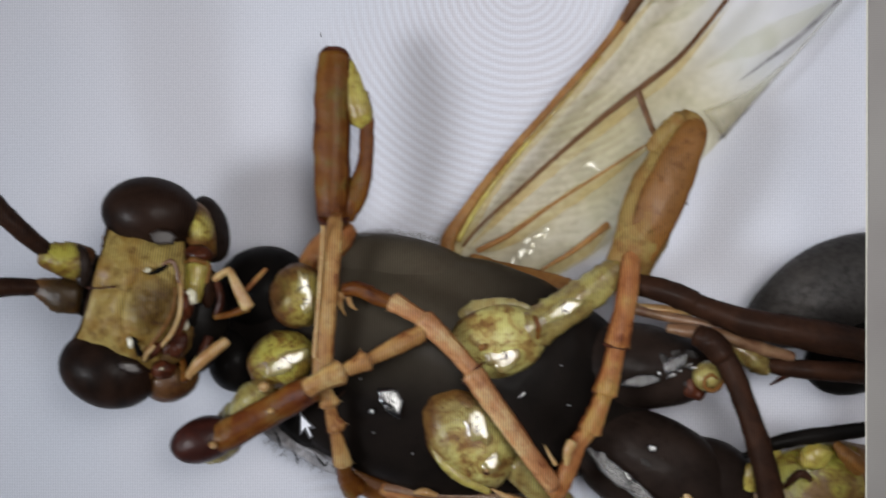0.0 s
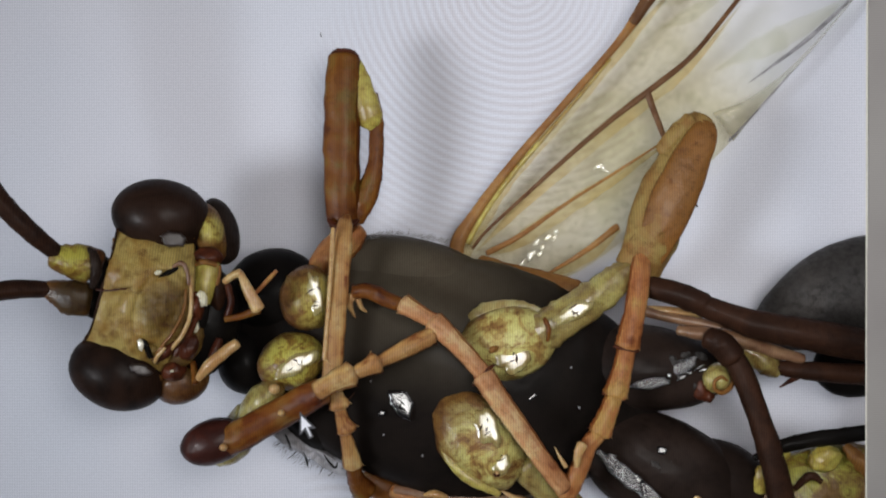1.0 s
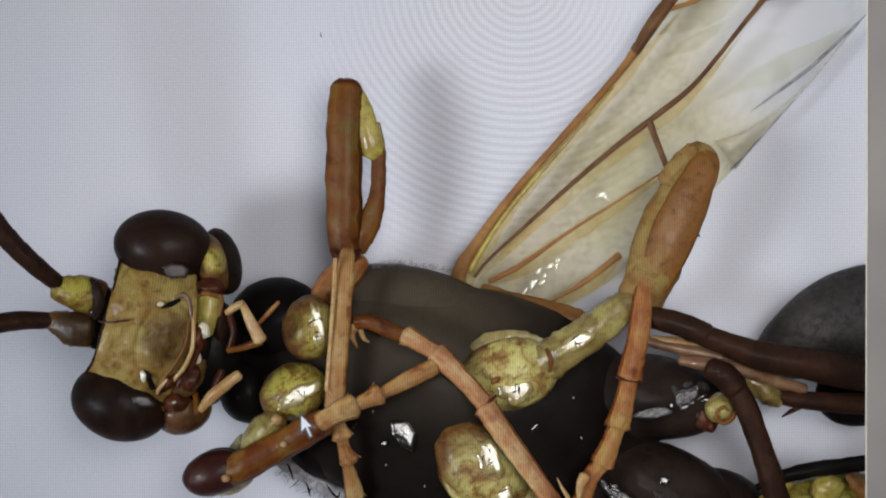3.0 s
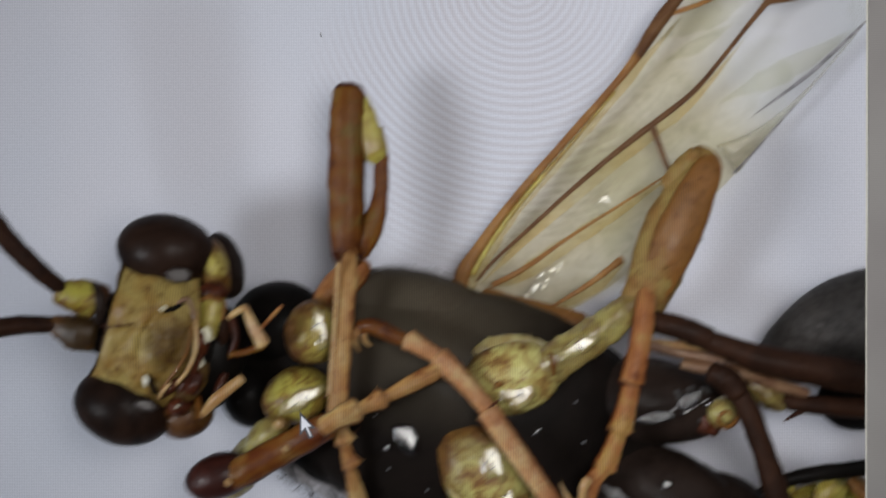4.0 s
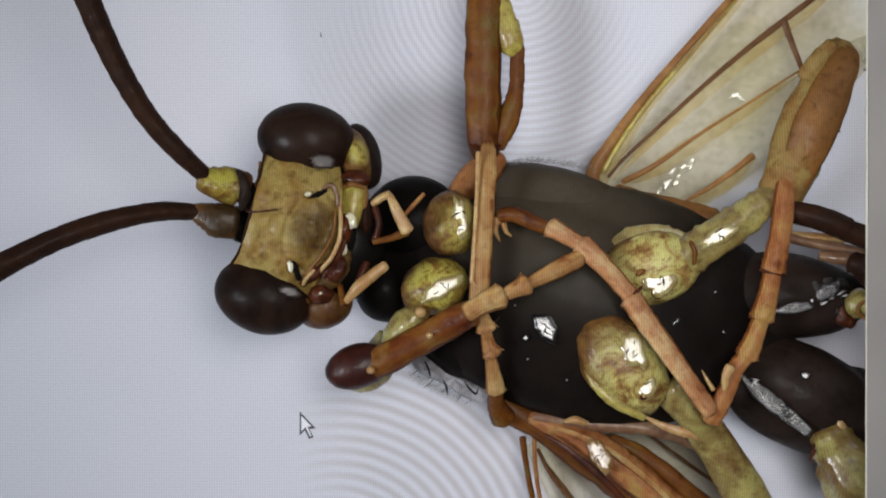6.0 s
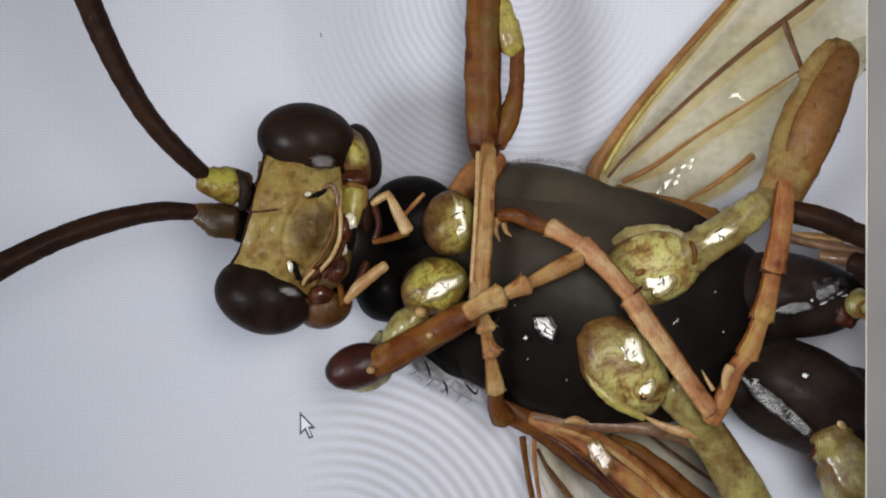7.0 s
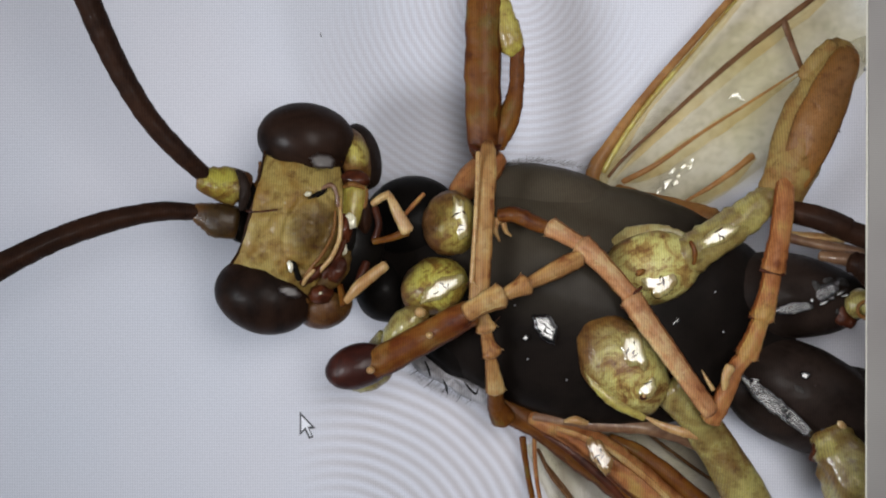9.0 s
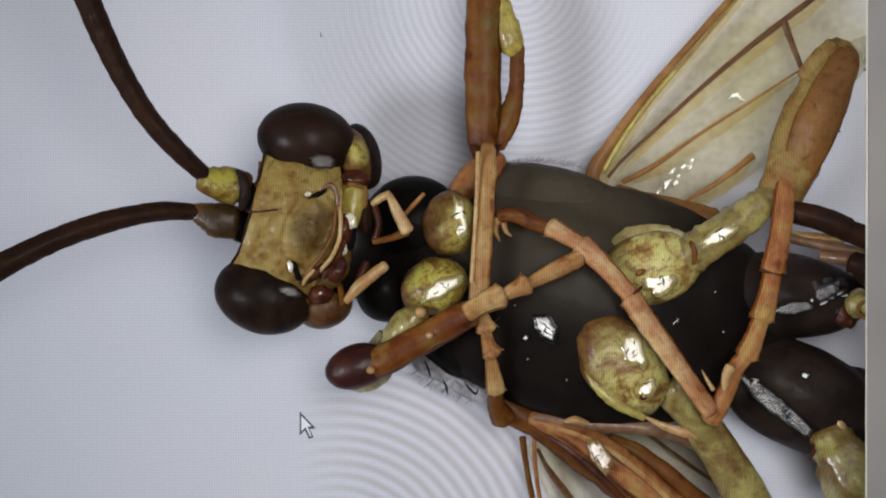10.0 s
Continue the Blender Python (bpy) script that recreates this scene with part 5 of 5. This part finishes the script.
limb("vein", wing, VEIN_DARK, [(103.4, 79.7, 8.7, 0.6), (103.1, 83.5, 8.6, 0.6), (102.1, 88.1, 8.5, 0.6)], flat=0.4)
limb("vein", wing, VEIN, [(79.3, 76.3, 8.5, 0.6), (88, 79.1, 8.6, 0.5), (97, 83.5, 8.6, 0.5)], flat=0.4)
limb("vein", wing, VEIN, [(54.3, 10.2, 6.6, 0.3), (63.3, 15.7, 6.8, 0.6), (70.6, 21.3, 6.8, 0.8)], flat=0.4)
for rows in ([(38.4, 15.6, 6.6, 0.1), (49.7, 26.9, 7.4, 1.2), (58.7, 34.8, 7.7, 1.4), (68.3, 43, 7.9, 1.5), (77.9, 50.2, 8, 1.3), (87.1, 57.7, 8, 0.8), (98.4, 71.5, 8, 0.1)],
             [(42, 14.8, 6.6, 0.1), (48.5, 18.2, 7, 1.6), (58.7, 25.1, 7.2, 1.7), (69.7, 32.3, 7.2, 1.3), (81.4, 39.8, 7, 0.1)],
             [(53, 8.9, 6, 0.1), (63.3, 14.4, 6.2, 1.7), (71.7, 20.7, 6.3, 0.1)],
             [(35.3, 15.6, 6.8, 2.1), (40.7, 24.3, 7.2, 1.7), (47.1, 33.6, 7.3, 1.4), (59.4, 47.5, 7.4, 1.3), (70.3, 60.3, 7.4, 1.2), (84, 76.2, 7.4, 0.1)]):
    limb("stain", wing, STAIN, rows, "yellowish stain along the vein", flat=0.12, lump=0.12)
for rows in ([(79, 71.5, 7.2, 0.1), (85, 74.5, 7.3, 2.4), (93, 78.5, 7.3, 2.8), (104, 84.5, 7.2, 0.1)],
             [(80, 66, 7.0, 0.1), (88, 70, 7.1, 1.6), (96, 75, 7.1, 0.1)],
             [(93, 57, 6.8, 0.1), (104, 62.5, 6.9, 2.2), (112, 66.5, 6.8, 2.0), (124, 74, 6.6, 0.1)]):
    limb("stain", wing, OLIVE_STAIN, rows, "faint olive stain of the film", flat=0.1, lump=0.2)
limb("vein", wing, VEIN, [(39.4, 13.1, 7, 1.8), (45.8, 10.2, 8, 2.6), (53.4, 8.1, 9, 3.1), (61, 6.4, 10, 2.8)], "thick rust wing root", flat=0.8)
lead = [(92.6, 47.3, 6.2), (101.4, 50.9, 6.4), (110.4, 57.9, 6.4), (118.2, 66, 6.2), (126.7, 76.1, 5.8)]
trail = [(97.3, 40.9, 5.9), (102.7, 47.6, 6), (111.1, 57, 6), (118.6, 65.7, 6), (127.1, 76.1, 5.8)]
part("fold", sheet([(*a, *b) for a, b in zip(lead, trail)], 0.2, 0.3, 6), FILM_GREY, wing, "grey folded wing edge")
# Glints on the wing film, put in as near-white flecks.
flecks(wing, PALE_GLINT, (49, 13, 7.7, 0), (57, 20.2, 7.7, 0), 2.4, 11, 50)
flecks(wing, PALE_GLINT, (65.7, 35.3, 7.8, 0), (68.3, 33.7, 7.8, 0), 0.8, 4, 10)
limb("fold", wing, ASH, [(100.5, 54, 6.7, 0.1), (106, 58, 6.9, 0.3), (113.6, 63.7, 6.9, 0.45), (120, 69.5, 6.7, 0.4), (127.2, 76.4, 6.3, 0.15)], "grey folded edge", flat=0.5)
limb("fold", wing, ASH, [(96.2, 40.9, 6.2, 0.3), (100.1, 45, 6.4, 0.2), (110.4, 56.6, 6.4, 0.2)], flat=0.5)
wing = empty("wing", wasp)
tagged(wing, "clear veined wing folded beneath the chest")
lead = [(19, -45.5, 3), (21.7, -52, 3), (24.9, -58.6, 3), (28.2, -65.1, 3)]
trail = [(39.9, -33.8, 3), (59.5, -48.1, 3), (69.9, -57.3, 3), (80.4, -65.1, 3)]
part("membrane", sheet([(*a, *b) for a, b in zip(lead, trail)], 0.25, 0.8, 20), FILM, wing, "thin clear wing film")
limb("vein", wing, VEIN_DARK, [(22.9, -48.6, 4, 0.4), (28.1, -55.1, 4, 0.4), (33.3, -62.3, 4, 0.4)])
limb("vein", wing, VEIN_DARK, [(47.4, -42.6, 5, 0.4), (55.2, -48.5, 5, 0.4), (61.7, -53, 5, 0.4)])


# ---- monitor: grey panel beside the picture, pointer and dust on the glass ----
SCREEN = 45


def on_glass(points, thick, z):
    """A flat shape of an outline in mm, thick mm deep, lying on the glass."""
    bm = bmesh.new()
    top = [bm.verts.new((x * MM, y * MM, (z + thick) * MM)) for x, y in points]
    low = [bm.verts.new((x * MM, y * MM, z * MM)) for x, y in points]
    bm.faces.new(top)
    bm.faces.new(low[::-1])
    for k in range(len(points)):
        j = (k + 1) % len(points)
        bm.faces.new((top[k], low[k], low[j], top[j]))
    bmesh.ops.recalc_face_normals(bm, faces=bm.faces)
    return bm


def flat_part(name, bm, mat, parent, label=""):
    ob = part(name, bm, mat, parent, label)
    for p in ob.data.polygons:
        p.use_smooth = False
    return ob


monitor = empty("computer_monitor")
tagged(monitor, "computer monitor with a grey side panel and a white pointer", "monitor", kind="structure")
flat_part("side_panel", on_glass([(84.2, 90), (84.2, 8), (83.9, -2), (83.8, -90), (89.6, -90), (89.6, 90)], 0.5, SCREEN), PANEL, monitor, "grey panel beside the picture")
flat_part("panel_edge", on_glass([(83.95, 90), (83.6, -90), (83.8, -90), (84.2, 90)], 0.4, SCREEN), PANEL_EDGE, monitor)
ARROW = [(0, 0), (0, -4.75), (1.05, -3.75), (1.85, -5.45), (2.75, -5.05), (1.95, -3.4), (3.2, -3.35)]
TIP = (-28.4, -32.2)
flat_part("pointer_outline", on_glass([(TIP[0] + x * 1.0, TIP[1] + y) for x, y in ARROW], 0.2, SCREEN), POINTER_DARK, monitor, "dark outline of the pointer")
INNER = [(0.36, -0.86), (0.36, -3.88), (1.22, -3.08), (2.05, -4.92), (2.36, -4.78), (1.54, -2.96), (2.36, -2.93)]
flat_part("pointer", on_glass([(TIP[0] + x, TIP[1] + y) for x, y in INNER], 0.3, SCREEN), POINTER_WHITE, monitor, "white arrow pointer")
part("dust_speck", blob((-24.2, 42.4, SCREEN + 0.2), (0.14, 0.45, 0.12), 10, 0.2), SPECK, monitor, "dark dust speck")


# ---- what moves ----
def motions():
    """The wasp slides on its plate as the plate is pushed about."""
    rows = [(0.0, -33.05, -15.75), (0.1, -30.8, -16.4), (0.2, -29.6, -16.8), (0.3, -29.2, -17.2), (0.5, -29.5, -17.2), (0.7, -29.7, -16.9), (1.0, -30.9, -16.2),
            (1.2, -31.1, -15.7), (1.6, -30.6, -16.1), (1.8, -30.3, -16.8), (2.0, -30.56, -18.0), (2.2, -30.7, -18.0), (2.7, -30.4, -20.8), (3.3, -30.5, -24.4),
            (3.4, -32.7, -25.0), (3.6, -33.5, -26.0), (3.9, -33.3, -26.3), (4.0, -29.84, -23.58), (4.1, -27.2, -21.9), (4.2, -22.9, -19.4), (4.3, -16.2, -15.6),
            (4.4, -12.1, -13.4), (4.5, -7.1, -11.0), (4.6, -5.2, -9.1), (4.7, -4.9, -8.6), (4.8, -2.8, -7.0), (4.9, 0.4, -4.2), (5.0, 1.8, -3.4), (5.1, 2.1, -3.2),
            (5.2, 1.0, -3.0), (5.5, -0.1, -2.3), (5.7, 0.05, -0.1), (6.2, 0.0, 0.0), (7.0, 0.0, 0.0), (10.0, 0.0, 0.0)]
    walk(wasp, [(t, pose(x * MM, y * MM, 0)) for t, x, y in rows])


motions()
